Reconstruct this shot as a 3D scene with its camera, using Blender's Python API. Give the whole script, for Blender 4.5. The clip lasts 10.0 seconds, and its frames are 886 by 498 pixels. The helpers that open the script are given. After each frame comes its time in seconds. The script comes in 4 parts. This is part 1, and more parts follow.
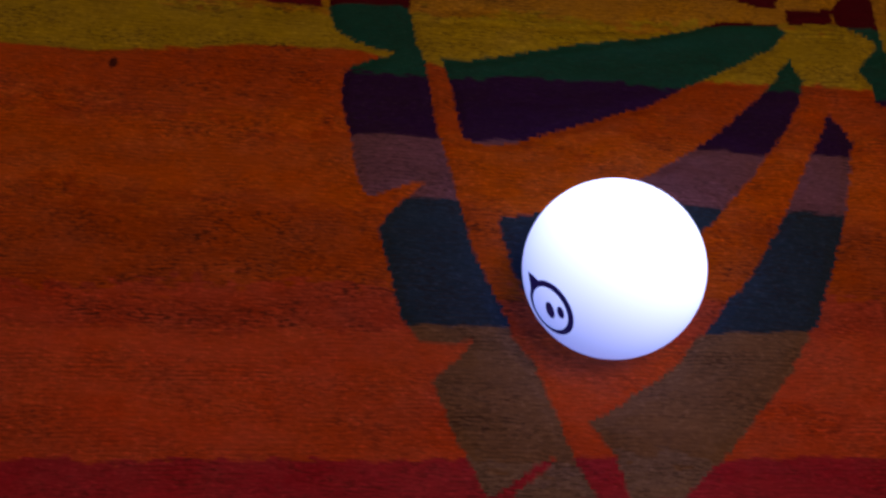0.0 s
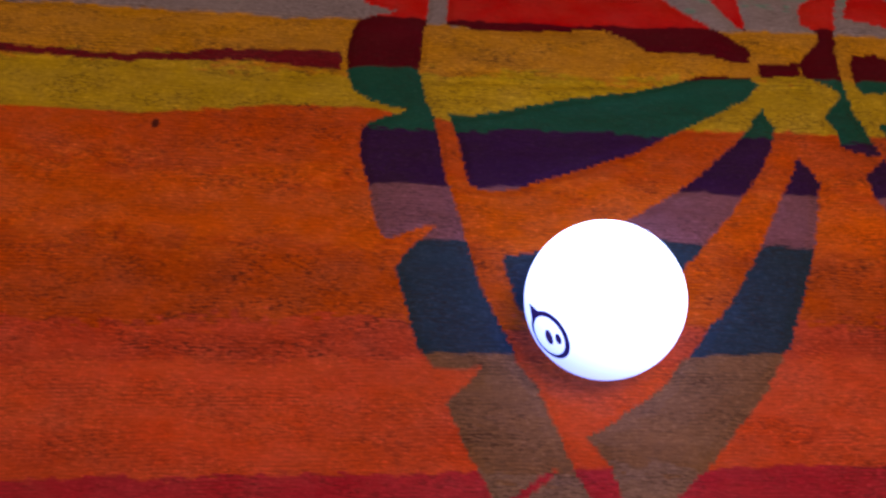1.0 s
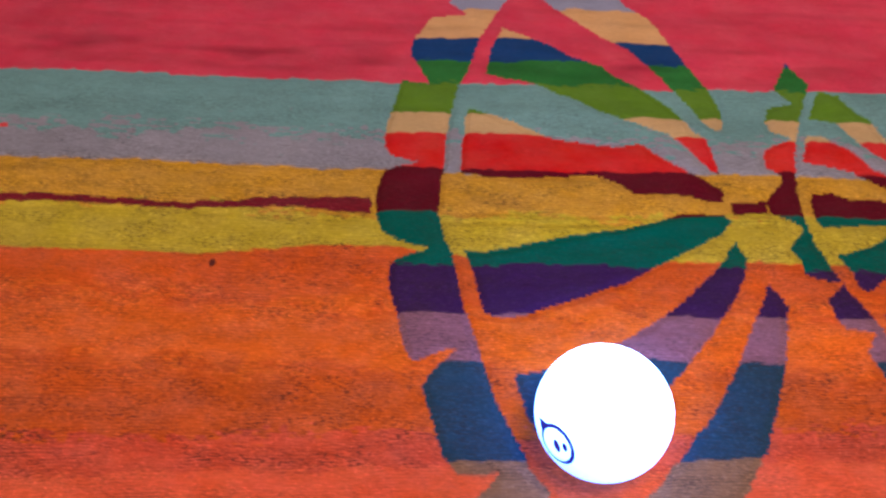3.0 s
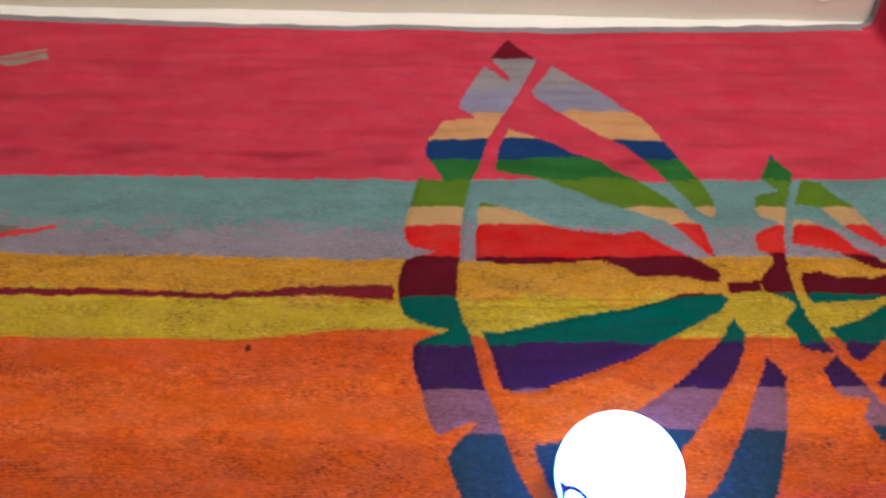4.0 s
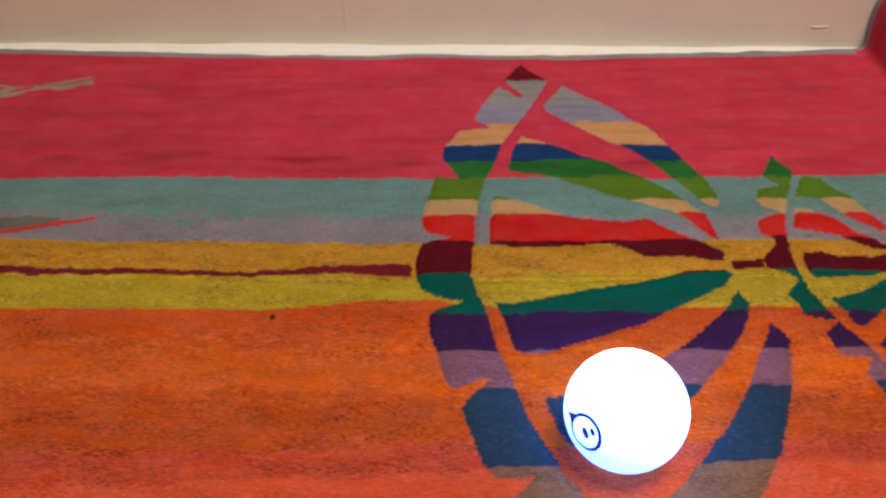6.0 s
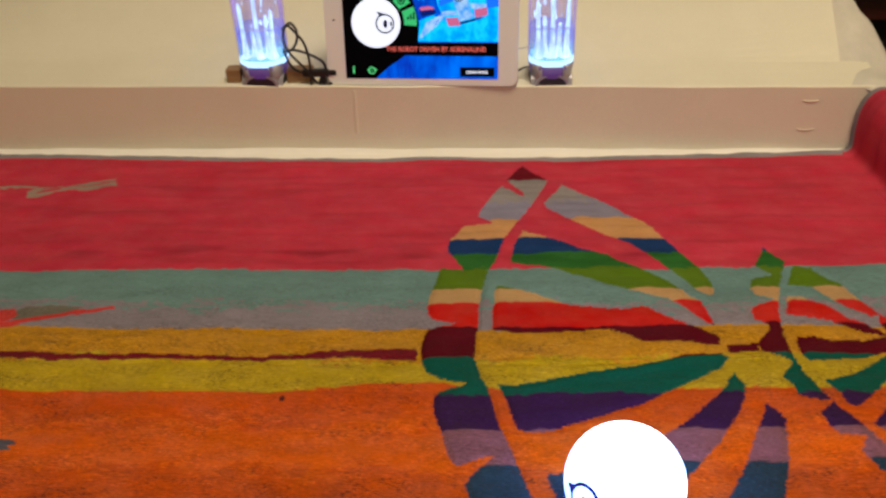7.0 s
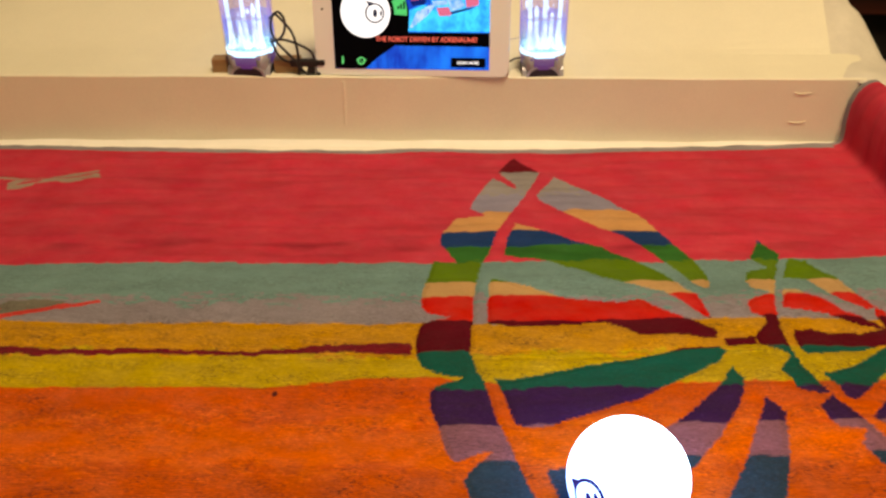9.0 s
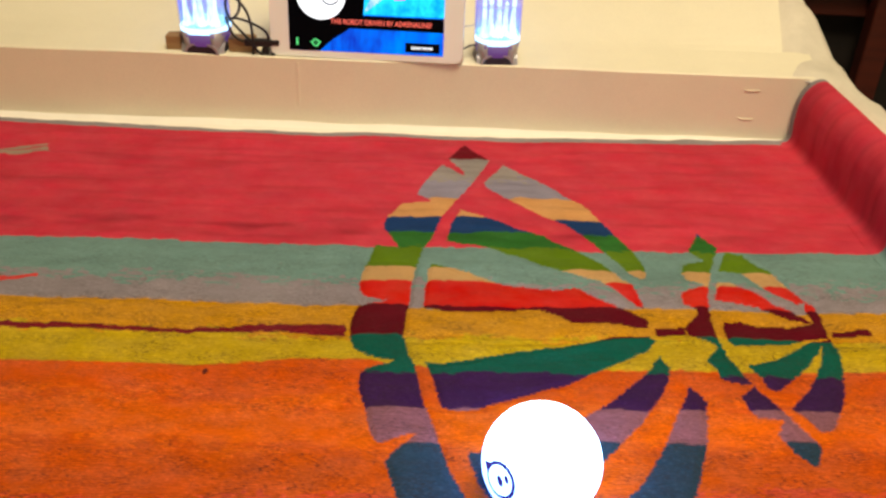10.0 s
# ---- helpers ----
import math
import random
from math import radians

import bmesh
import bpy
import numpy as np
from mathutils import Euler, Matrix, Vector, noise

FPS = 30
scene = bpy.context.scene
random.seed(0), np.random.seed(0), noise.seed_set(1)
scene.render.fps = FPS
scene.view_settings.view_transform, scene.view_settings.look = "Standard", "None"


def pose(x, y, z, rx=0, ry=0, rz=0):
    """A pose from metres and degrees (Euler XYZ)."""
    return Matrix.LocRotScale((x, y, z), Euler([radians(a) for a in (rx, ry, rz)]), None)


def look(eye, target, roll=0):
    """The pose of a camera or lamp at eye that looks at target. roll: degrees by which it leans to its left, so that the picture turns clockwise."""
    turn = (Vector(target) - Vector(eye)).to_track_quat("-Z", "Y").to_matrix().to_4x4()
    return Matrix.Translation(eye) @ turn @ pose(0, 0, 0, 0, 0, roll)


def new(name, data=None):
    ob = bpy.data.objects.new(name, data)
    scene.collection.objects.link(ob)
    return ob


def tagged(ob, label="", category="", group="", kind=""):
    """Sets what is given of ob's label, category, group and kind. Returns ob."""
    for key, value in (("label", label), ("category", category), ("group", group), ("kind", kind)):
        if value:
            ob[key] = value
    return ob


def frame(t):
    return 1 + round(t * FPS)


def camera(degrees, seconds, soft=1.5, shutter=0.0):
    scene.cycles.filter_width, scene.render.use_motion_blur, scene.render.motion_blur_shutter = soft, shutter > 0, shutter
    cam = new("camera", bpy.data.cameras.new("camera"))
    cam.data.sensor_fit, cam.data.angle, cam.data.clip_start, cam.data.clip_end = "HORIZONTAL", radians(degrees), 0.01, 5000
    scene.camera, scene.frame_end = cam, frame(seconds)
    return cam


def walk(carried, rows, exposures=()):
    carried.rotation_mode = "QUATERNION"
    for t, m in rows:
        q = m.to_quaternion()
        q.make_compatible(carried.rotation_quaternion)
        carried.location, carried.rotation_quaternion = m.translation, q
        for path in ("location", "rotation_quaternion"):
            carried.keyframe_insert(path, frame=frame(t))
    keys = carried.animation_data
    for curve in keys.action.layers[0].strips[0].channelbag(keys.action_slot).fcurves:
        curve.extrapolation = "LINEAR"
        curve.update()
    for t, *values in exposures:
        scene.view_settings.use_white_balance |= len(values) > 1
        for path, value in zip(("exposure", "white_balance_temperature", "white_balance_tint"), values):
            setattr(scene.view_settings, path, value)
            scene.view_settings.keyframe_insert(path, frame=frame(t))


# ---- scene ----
cam = camera(53.5, 10.0, soft=2.6)
PATH = [
    (0, (0.054, -0.49, 0.346), (0.056, 0.426, -1.431), 4.9),
    (0.5, (0.056, -0.503, 0.361), (0.052, 0.46, -1.392), 4.5),
    (1, (0.052, -0.512, 0.387), (0.034, 0.478, -1.351), 2.9),
    (1.5, (0.05, -0.534, 0.404), (0.02, 0.552, -1.275), 2.2),
    (2, (0.047, -0.54, 0.416), (0.001, 0.589, -1.234), 1.8),
    (2.5, (0.046, -0.537, 0.435), (-0.002, 0.609, -1.204), 1.6),
    (4, (0.034, -0.581, 0.482), (-0.021, 0.789, -0.974), -0.3),
    (4.5, (0.029, -0.607, 0.489), (-0.072, 0.825, -0.903), -1.1),
    (5, (0.041, -0.633, 0.474), (-0.08, 0.768, -0.947), -1.5),
    (6.3, (0.045, -0.683, 0.434), (-0.069, 0.911, -0.768), -1.9),
    (6.5, (0.047, -0.693, 0.437), (-0.077, 0.938, -0.714), -2.2),
    (7, (0.05, -0.707, 0.435), (-0.09, 0.981, -0.628), -2.2),
    (7.5, (0.043, -0.705, 0.434), (-0.077, 0.997, -0.609), -1.5),
    (8, (0.034, -0.71, 0.435), (-0.08, 1.011, -0.578), -1.1),
    (8.5, (0.028, -0.707, 0.428), (-0.081, 0.997, -0.614), -1.2),
    (9, (0.036, -0.699, 0.428), (-0.054, 0.985, -0.647), -1.3),
    (9.5, (0.065, -0.702, 0.426), (0.075, 0.955, -0.694), 1.7),
    (10, (0.07, -0.703, 0.429), (0.026, 0.967, -0.671), 1.3),
]
EXPOSURES = [(0.0, -2.74, 6900, 54), (1.0, -1.42, 6550, 53), (1.5, -1.01, 5800, 40), (2.0, -0.56, 5350, 34), (2.5, -0.36, 5050, 33), (4.0, -0.28, 4900, 26), (4.5, -0.38, 4900, 23), (5.0, -0.44, 5400, 33), (6.5, -0.58, 5050, 22), (7.0, -0.66, 5800, 21), (7.5, -0.65, 6500, 18), (8.3, -0.57, 8100, 21), (9.2, -0.26, 6650, 20), (10.0, -0.12, 6150, 17)]
walk(cam, [(t, look(eye, target, roll)) for t, eye, target, roll in PATH], EXPOSURES)

# ---- light: one warm ceiling lamp behind the arena, its light bounced by the room ----
world = bpy.data.worlds.new("world")
scene.world = world
world.use_nodes = True
world.node_tree.nodes["Background"].inputs[0].default_value = (1.0, 0.86, 0.70, 1)
world.node_tree.nodes["Background"].inputs[1].default_value = 0.05
LAMP_AT, LAMP_POWER, LAMP_COLOUR = (0.40, -0.55, 2.02), 50.0, (1.0, 0.82, 0.47)
lamp_data = bpy.data.lights.new("ceiling_lamp", "AREA")
lamp_data.shape, lamp_data.size, lamp_data.energy, lamp_data.color = "DISK", 0.80, LAMP_POWER, LAMP_COLOUR
lamp = new("ceiling_lamp", lamp_data)
lamp.matrix_world = look(LAMP_AT, (LAMP_AT[0], LAMP_AT[1], 0.0))


# ---- materials ----
def material(name, colour=(0.8, 0.8, 0.8), rough=0.5, metal=0.0, emit=None, strength=0.0, alpha=1.0, transmission=0.0):
    m = bpy.data.materials.new(name)
    m.use_nodes = True
    b = m.node_tree.nodes["Principled BSDF"]
    b.inputs["Base Color"].default_value = (*colour, 1)
    b.inputs["Roughness"].default_value, b.inputs["Metallic"].default_value = rough, metal
    b.inputs["Transmission Weight"].default_value = transmission
    b.inputs["Alpha"].default_value = alpha
    if emit:
        b.inputs["Emission Color"].default_value, b.inputs["Emission Strength"].default_value = (*emit, 1), strength
    return m


def node(m, kind, **values):
    n = m.node_tree.nodes.new(kind)
    for k, v in values.items():
        n.inputs[k].default_value = v
    return n


def link(m, a, out, b, inp):
    m.node_tree.links.new(a.outputs[out], b.inputs[inp])


def noise_at(m, stretch, detail=4.0, rough=0.6):
    """A noise texture on the object's own metres, stretched per axis (cells per metre)."""
    tc, mp = node(m, "ShaderNodeTexCoord"), node(m, "ShaderNodeMapping", Scale=stretch)
    nz = node(m, "ShaderNodeTexNoise", Scale=1.0, Detail=detail, Roughness=rough)
    link(m, tc, "Object", mp, "Vector")
    link(m, mp, "Vector", nz, "Vector")
    return nz


def ramp(m, src, out, lo, hi, a=0.0, b=1.0):
    r = node(m, "ShaderNodeMapRange")
    r.inputs["From Min"].default_value, r.inputs["From Max"].default_value = lo, hi
    r.inputs["To Min"].default_value, r.inputs["To Max"].default_value = a, b
    link(m, src, out, r, "Value")
    return r


def blend(m, kind, fac, a, b):
    """Mix of colours; fac, a and b are (node, output) pairs or plain values."""
    x = m.node_tree.nodes.new("ShaderNodeMix")
    x.data_type, x.blend_type = "RGBA", kind
    for i, v in ((0, fac), (6, a), (7, b)):
        if isinstance(v, tuple) and hasattr(v[0], "outputs"):
            m.node_tree.links.new(v[0].outputs[v[1]], x.inputs[i])
        else:
            x.inputs[i].default_value = v
    return (x, 2)


def set_colour(m, pair):
    m.node_tree.links.new(pair[0].outputs[pair[1]], m.node_tree.nodes["Principled BSDF"].inputs["Base Color"])


def set_bump(m, pair, strength, distance):
    bp = node(m, "ShaderNodeBump", Strength=strength, Distance=distance)
    m.node_tree.links.new(pair[0].outputs[pair[1]], bp.inputs["Height"])
    link(m, bp, "Normal", m.node_tree.nodes["Principled BSDF"], "Normal")


# woven wool: the dye of each knot, abrash streaks along the weft, dark and light flecks, ribbed relief
M_RUG = material("woven_wool", rough=0.95)
M_RUG.node_tree.nodes["Principled BSDF"].inputs["Specular IOR Level"].default_value = 0.06
dye = node(M_RUG, "ShaderNodeAttribute")
dye.attribute_name = "dye"
abrash = ramp(M_RUG, noise_at(M_RUG, (5, 46, 9), 4.0), 0, 0.3, 0.7, 0.90, 1.07)
streak = ramp(M_RUG, noise_at(M_RUG, (120, 1150, 700), 3.0, 0.7), 0, 0.36, 0.62, 0.68, 1.18)
patchy = ramp(M_RUG, noise_at(M_RUG, (14, 14, 14), 5.0, 0.65), 0, 0.3, 0.7, 0.88, 1.09)
fleck = ramp(M_RUG, noise_at(M_RUG, (250, 1150, 200), 1.5, 0.5), 0, 0.50, 0.58, 0.0, 0.70)
cluster = ramp(M_RUG, noise_at(M_RUG, (34, 80, 34), 4.0, 0.65), 0, 0.40, 0.58, 0.12, 1.0)
pale = ramp(M_RUG, noise_at(M_RUG, (330, 760, 90), 2.5, 0.6), 0, 0.53, 0.72, 0.0, 0.40)
c = blend(M_RUG, "MULTIPLY", 1.0, (dye, "Color"), (abrash, 0))
c = blend(M_RUG, "MULTIPLY", 1.0, c, (patchy, 0))
grain = ramp(M_RUG, dye, "Alpha", 0.0, 1.0, 0.10, 1.0)
c = blend(M_RUG, "MULTIPLY", (grain, 0), c, (streak, 0))
amount = M_RUG.node_tree.nodes.new("ShaderNodeMath")
amount.operation = "MULTIPLY"
link(M_RUG, fleck, 0, amount, 0)
link(M_RUG, dye, "Alpha", amount, 1)
dashes = M_RUG.node_tree.nodes.new("ShaderNodeMath")
dashes.operation = "MULTIPLY"
link(M_RUG, amount, 0, dashes, 0)
link(M_RUG, cluster, 0, dashes, 1)
c = blend(M_RUG, "MIX", (dashes, 0), c, (0.028, 0.016, 0.016, 1))
# the dark warp shows in lines between the weft rows where the pile is worn
weft_at, weft_map = node(M_RUG, "ShaderNodeAttribute"), node(M_RUG, "ShaderNodeMapping", Scale=(0.22, 1, 1))
weft_at.attribute_name = "weft"
weft = node(M_RUG, "ShaderNodeTexWave", Scale=168.0, Distortion=3.2, Detail=3.0)
weft.inputs["Detail Scale"].default_value = 0.35
weft.bands_direction = "Y"
link(M_RUG, weft_at, "Vector", weft_map, "Vector")
link(M_RUG, weft_map, "Vector", weft, "Vector")
furrow = ramp(M_RUG, weft, "Fac", 0.10, 0.60, 1.0, 0.0)
bare = ramp(M_RUG, noise_at(M_RUG, (26, 75, 26), 5.0, 0.7), 0, 0.45, 0.61, 0.04, 0.45)
lines = M_RUG.node_tree.nodes.new("ShaderNodeMath")
lines.operation = "MULTIPLY"
link(M_RUG, furrow, 0, lines, 0)
link(M_RUG, bare, 0, lines, 1)
worn_lines = M_RUG.node_tree.nodes.new("ShaderNodeMath")
worn_lines.operation = "MULTIPLY"
link(M_RUG, lines, 0, worn_lines, 0)
link(M_RUG, ramp(M_RUG, dye, "Alpha", 0.0, 0.85, 0.05, 1.0), 0, worn_lines, 1)
c = blend(M_RUG, "MIX", (worn_lines, 0), c, (0.045, 0.022, 0.018, 1))
# single lighter threads of the same dye, clearest where the wool is worn
tips = M_RUG.node_tree.nodes.new("ShaderNodeMath")
tips.operation = "MULTIPLY"
link(M_RUG, pale, 0, tips, 0)
link(M_RUG, ramp(M_RUG, dye, "Alpha", 0.0, 0.7, 0.10, 1.0), 0, tips, 1)
c = blend(M_RUG, "ADD", (tips, 0), c, blend(M_RUG, "MIX", 0.025, (dye, "Color"), (1.0, 0.85, 0.8, 1)))
drift = ramp(M_RUG, noise_at(M_RUG, (22, 34, 22), 4.0, 0.6), 0, 0.3, 0.7, 0.498, 0.502)
fade = ramp(M_RUG, noise_at(M_RUG, (31, 47, 27), 4.0, 0.6), 0, 0.3, 0.7, 0.97, 1.02)
hs = node(M_RUG, "ShaderNodeHueSaturation")
link(M_RUG, drift, 0, hs, "Hue")
link(M_RUG, fade, 0, hs, "Saturation")
M_RUG.node_tree.links.new(c[0].outputs[c[1]], hs.inputs["Color"])
set_colour(M_RUG, (hs, 0))
set_bump(M_RUG, (noise_at(M_RUG, (420, 900, 1000), 3.0, 0.7), 0), 0.6, 0.0013)
# soft creases of the cloth under the fine rib
crease = node(M_RUG, "ShaderNodeBump", Strength=0.32, Distance=0.005)
link(M_RUG, noise_at(M_RUG, (22, 40, 22), 4.0, 0.6), 0, crease, "Height")
for rib in [n for n in M_RUG.node_tree.nodes if n.bl_idname == "ShaderNodeBump" and n != crease]:
    link(M_RUG, crease, "Normal", rib, "Normal")

M_CARD = material("white_card", (0.80, 0.77, 0.72), 0.55)
cn = ramp(M_CARD, noise_at(M_CARD, (14, 14, 14), 6.0, 0.65), 0, 0.3, 0.7, 0.965, 1.02)
cf = ramp(M_CARD, noise_at(M_CARD, (500, 500, 500), 3.0), 0, 0.3, 0.7, 0.97, 1.02)
set_colour(M_CARD, blend(M_CARD, "MULTIPLY", 1.0, blend(M_CARD, "MULTIPLY", 1.0, (0.84, 0.80, 0.63, 1), (cn, 0)), (cf, 0)))
set_bump(M_CARD, (noise_at(M_CARD, (40, 40, 40), 5.0), 0), 0.12, 0.002)

M_SHEET = material("smooth_white_paper", (0.88, 0.86, 0.80), 0.6)
sn = ramp(M_SHEET, noise_at(M_SHEET, (20, 60, 20), 5.0, 0.65), 0, 0.3, 0.7, 0.93, 1.02)
set_colour(M_SHEET, blend(M_SHEET, "MULTIPLY", 1.0, (0.88, 0.86, 0.80, 1), (sn, 0)))

M_PAPER = material("crumpled_paper", (0.80, 0.77, 0.72), 0.6)
pn = ramp(M_PAPER, noise_at(M_PAPER, (30, 22, 30), 5.0, 0.7), 0, 0.3, 0.7, 0.86, 1.03)
set_colour(M_PAPER, blend(M_PAPER, "MULTIPLY", 1.0, (0.71, 0.67, 0.57, 1), (pn, 0)))
set_bump(M_PAPER, (noise_at(M_PAPER, (45, 35, 45), 5.0), 0), 0.5, 0.004)


def wood(name, a, b, rough=0.45, across=(4, 60, 60)):
    m = material(name, a, rough)
    g = ramp(m, noise_at(m, across, 6.0, 0.65), 0, 0.3, 0.7)
    set_colour(m, blend(m, "MIX", (g, 0), (*a, 1), (*b, 1)))
    set_bump(m, (noise_at(m, across, 5.0), 0), 0.2, 0.001)
    return m


M_DARK = wood("dark_wood", (0.020, 0.009, 0.006), (0.045, 0.015, 0.009))
M_RED_WOOD = wood("red_brown_wood", (0.055, 0.010, 0.006), (0.11, 0.020, 0.011))
# shade of the recess below the drawers, put into the body's wood colour
M_SHADE = wood("recess_shade_wood", (0.006, 0.004, 0.004), (0.012, 0.007, 0.006), 0.7)
M_TABLE = wood("table_wood", (0.03, 0.017, 0.01), (0.06, 0.03, 0.018))
M_FLOOR = wood("floor_wood", (0.012, 0.008, 0.006), (0.03, 0.017, 0.011), 0.6, (3, 40, 40))
M_WALL = material("room_paint", (0.74, 0.68, 0.58), 0.9)
wn = ramp(M_WALL, noise_at(M_WALL, (3, 3, 3), 5.0), 0, 0.3, 0.7, 0.92, 1.04)
set_colour(M_WALL, blend(M_WALL, "MULTIPLY", 1.0, (0.74, 0.68, 0.58, 1), (wn, 0)))
M_CEILING = material("ceiling_paint", (0.78, 0.75, 0.70), 0.9)
M_BLOCK = wood("brown_block", (0.24, 0.13, 0.05), (0.33, 0.19, 0.08), 0.7, (25, 120, 120))
M_CABLE = material("black_rubber", (0.012, 0.012, 0.013), 0.45)
M_CASE = material("white_tablet_glass", (0.90, 0.90, 0.90), 0.2)
M_METAL = material("silver_aluminium", (0.62, 0.62, 0.63), 0.32, 1.0)
M_SILVER = material("silver_plastic", (0.40, 0.39, 0.44), 0.45, 0.35)
M_GRILLE = material("dark_speaker_base", (0.02, 0.018, 0.03), 0.4)
M_LENS = material("camera_lens", (0.01, 0.01, 0.012), 0.15)
# blue emission stands in for the ball's light coming through the print
M_MARK = material("backlit_navy_print", (0.012, 0.02, 0.11), 0.35, emit=(0.01, 0.03, 0.35), strength=0.8)


def glow(name, colour, strength):
    m = material(name, (0.0015, 0.0015, 0.002), 0.3, emit=colour, strength=strength)
    m.node_tree.nodes["Principled BSDF"].inputs["Specular IOR Level"].default_value = 0.02
    return m


# emission stands in for the lamp inside the shell; it fades, bluer, towards its underside
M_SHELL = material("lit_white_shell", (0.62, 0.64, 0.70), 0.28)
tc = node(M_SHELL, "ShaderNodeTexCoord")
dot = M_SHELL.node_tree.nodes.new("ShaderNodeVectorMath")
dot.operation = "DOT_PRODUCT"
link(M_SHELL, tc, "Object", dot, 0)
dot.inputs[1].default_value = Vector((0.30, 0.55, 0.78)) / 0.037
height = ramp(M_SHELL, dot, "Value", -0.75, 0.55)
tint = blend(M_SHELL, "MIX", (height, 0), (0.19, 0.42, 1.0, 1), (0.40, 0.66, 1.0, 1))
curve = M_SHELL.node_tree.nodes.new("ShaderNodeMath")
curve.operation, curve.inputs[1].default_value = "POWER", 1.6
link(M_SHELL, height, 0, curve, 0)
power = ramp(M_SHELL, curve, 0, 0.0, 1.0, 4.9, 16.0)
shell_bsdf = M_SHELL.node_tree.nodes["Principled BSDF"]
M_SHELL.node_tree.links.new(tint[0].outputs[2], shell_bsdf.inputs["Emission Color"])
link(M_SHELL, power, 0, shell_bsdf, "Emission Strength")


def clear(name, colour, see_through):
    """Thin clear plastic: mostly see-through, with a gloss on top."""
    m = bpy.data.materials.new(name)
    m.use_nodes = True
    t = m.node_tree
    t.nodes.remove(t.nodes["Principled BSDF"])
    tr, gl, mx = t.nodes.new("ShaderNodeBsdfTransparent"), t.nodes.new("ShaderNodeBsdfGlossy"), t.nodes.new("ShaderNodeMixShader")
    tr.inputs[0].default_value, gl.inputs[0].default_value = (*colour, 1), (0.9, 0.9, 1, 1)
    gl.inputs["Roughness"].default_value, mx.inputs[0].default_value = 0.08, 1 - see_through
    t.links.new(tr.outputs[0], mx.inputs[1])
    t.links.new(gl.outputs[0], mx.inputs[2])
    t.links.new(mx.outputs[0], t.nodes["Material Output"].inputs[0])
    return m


def lit_liquid(name, colour, strength, see_through, low=None, reach=0.05):
    """Emission in place of the foot's lamp light scattered by spray and water; low is the colour next to the lamps."""
    m = bpy.data.materials.new(name)
    m.use_nodes = True
    t = m.node_tree
    t.nodes.remove(t.nodes["Principled BSDF"])
    tr, em, mx = t.nodes.new("ShaderNodeBsdfTransparent"), t.nodes.new("ShaderNodeEmission"), t.nodes.new("ShaderNodeMixShader")
    em.inputs[0].default_value, em.inputs[1].default_value = (*colour, 1), strength
    nz = noise_at(m, (260, 260, 60), 3.0)
    mr = ramp(m, nz, 0, 0.35, 0.65, max(0.0, 1 - see_through - 0.2), min(1.0, 1 - see_through + 0.2))
    if low:
        xyz = node(m, "ShaderNodeSeparateXYZ")
        link(m, [n for n in t.nodes if n.bl_idname == "ShaderNodeTexCoord"][0], "Object", xyz, 0)
        rise = ramp(m, xyz, "Z", 0.024, 0.024 + reach)
        hue = blend(m, "MIX", (rise, 0), (*low, 1), (*colour, 1))
        t.links.new(hue[0].outputs[2], em.inputs[0])
        cast = noise_at(m, (45, 45, 14), 2.0)
        swirl = ramp(m, cast, 0, 0.35, 0.65, 0.75 * strength, 1.25 * strength)
        t.links.new(swirl.outputs[0], em.inputs[1])
    t.links.new(mr.outputs[0], mx.inputs[0])
    t.links.new(tr.outputs[0], mx.inputs[1])
    t.links.new(em.outputs[0], mx.inputs[2])
    t.links.new(mx.outputs[0], t.nodes["Material Output"].inputs[0])
    return m


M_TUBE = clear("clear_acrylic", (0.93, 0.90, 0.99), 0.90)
M_WATER = lit_liquid("lit_water", (0.20, 0.28, 1.0), 1.35, 0.58, (0.15, 0.85, 1.0), 0.028)
M_MIST = lit_liquid("lit_spray", (0.86, 0.68, 1.0), 1.0, 0.80, (0.50, 0.70, 1.0), 0.075)
M_JET = lit_liquid("lit_jet", (0.50, 0.80, 1.0), 3.2, 0.34, (0.75, 0.97, 1.0), 0.04)
M_EDGE = lit_liquid("acrylic_edge_glow", (0.55, 0.34, 1.0), 1.1, 0.62, (0.12, 0.30, 1.0), 0.06)
M_RING = glow("led_ring", (0.50, 0.86, 1.0), 2.8)
# weak violet emission stands in for lamp light on the foot's plastic
M_VIOLET = material("violet_lit_plastic", (0.14, 0.10, 0.22), 0.3, emit=(0.22, 0.07, 0.70), strength=0.20)


# ---- mesh helpers ----
def mesh_from(name, verts, faces, mat, smooth=False):
    me = bpy.data.meshes.new(name)
    me.from_pydata([tuple(v) for v in verts], [], [tuple(f) for f in faces])
    me.materials.append(mat)
    if smooth:
        me.polygons.foreach_set("use_smooth", [True] * len(me.polygons))
    me.update()
    return me


def part(name, bm, mat, parent=None, label="", smooth=False, at=None):
    """Links a bmesh (or a mesh) as one object under a thing."""
    if isinstance(bm, bpy.types.Mesh):
        me = bm
    else:
        me = bpy.data.meshes.new(name)
        bmesh.ops.recalc_face_normals(bm, faces=bm.faces)
        bm.to_mesh(me)
        bm.free()
        me.materials.append(mat)
        if smooth:
            me.polygons.foreach_set("use_smooth", [True] * len(me.polygons))
    ob = new(name, me)
    if at is not None:
        ob.matrix_basis = at
    if parent:
        ob.parent = parent
    return tagged(ob, label)


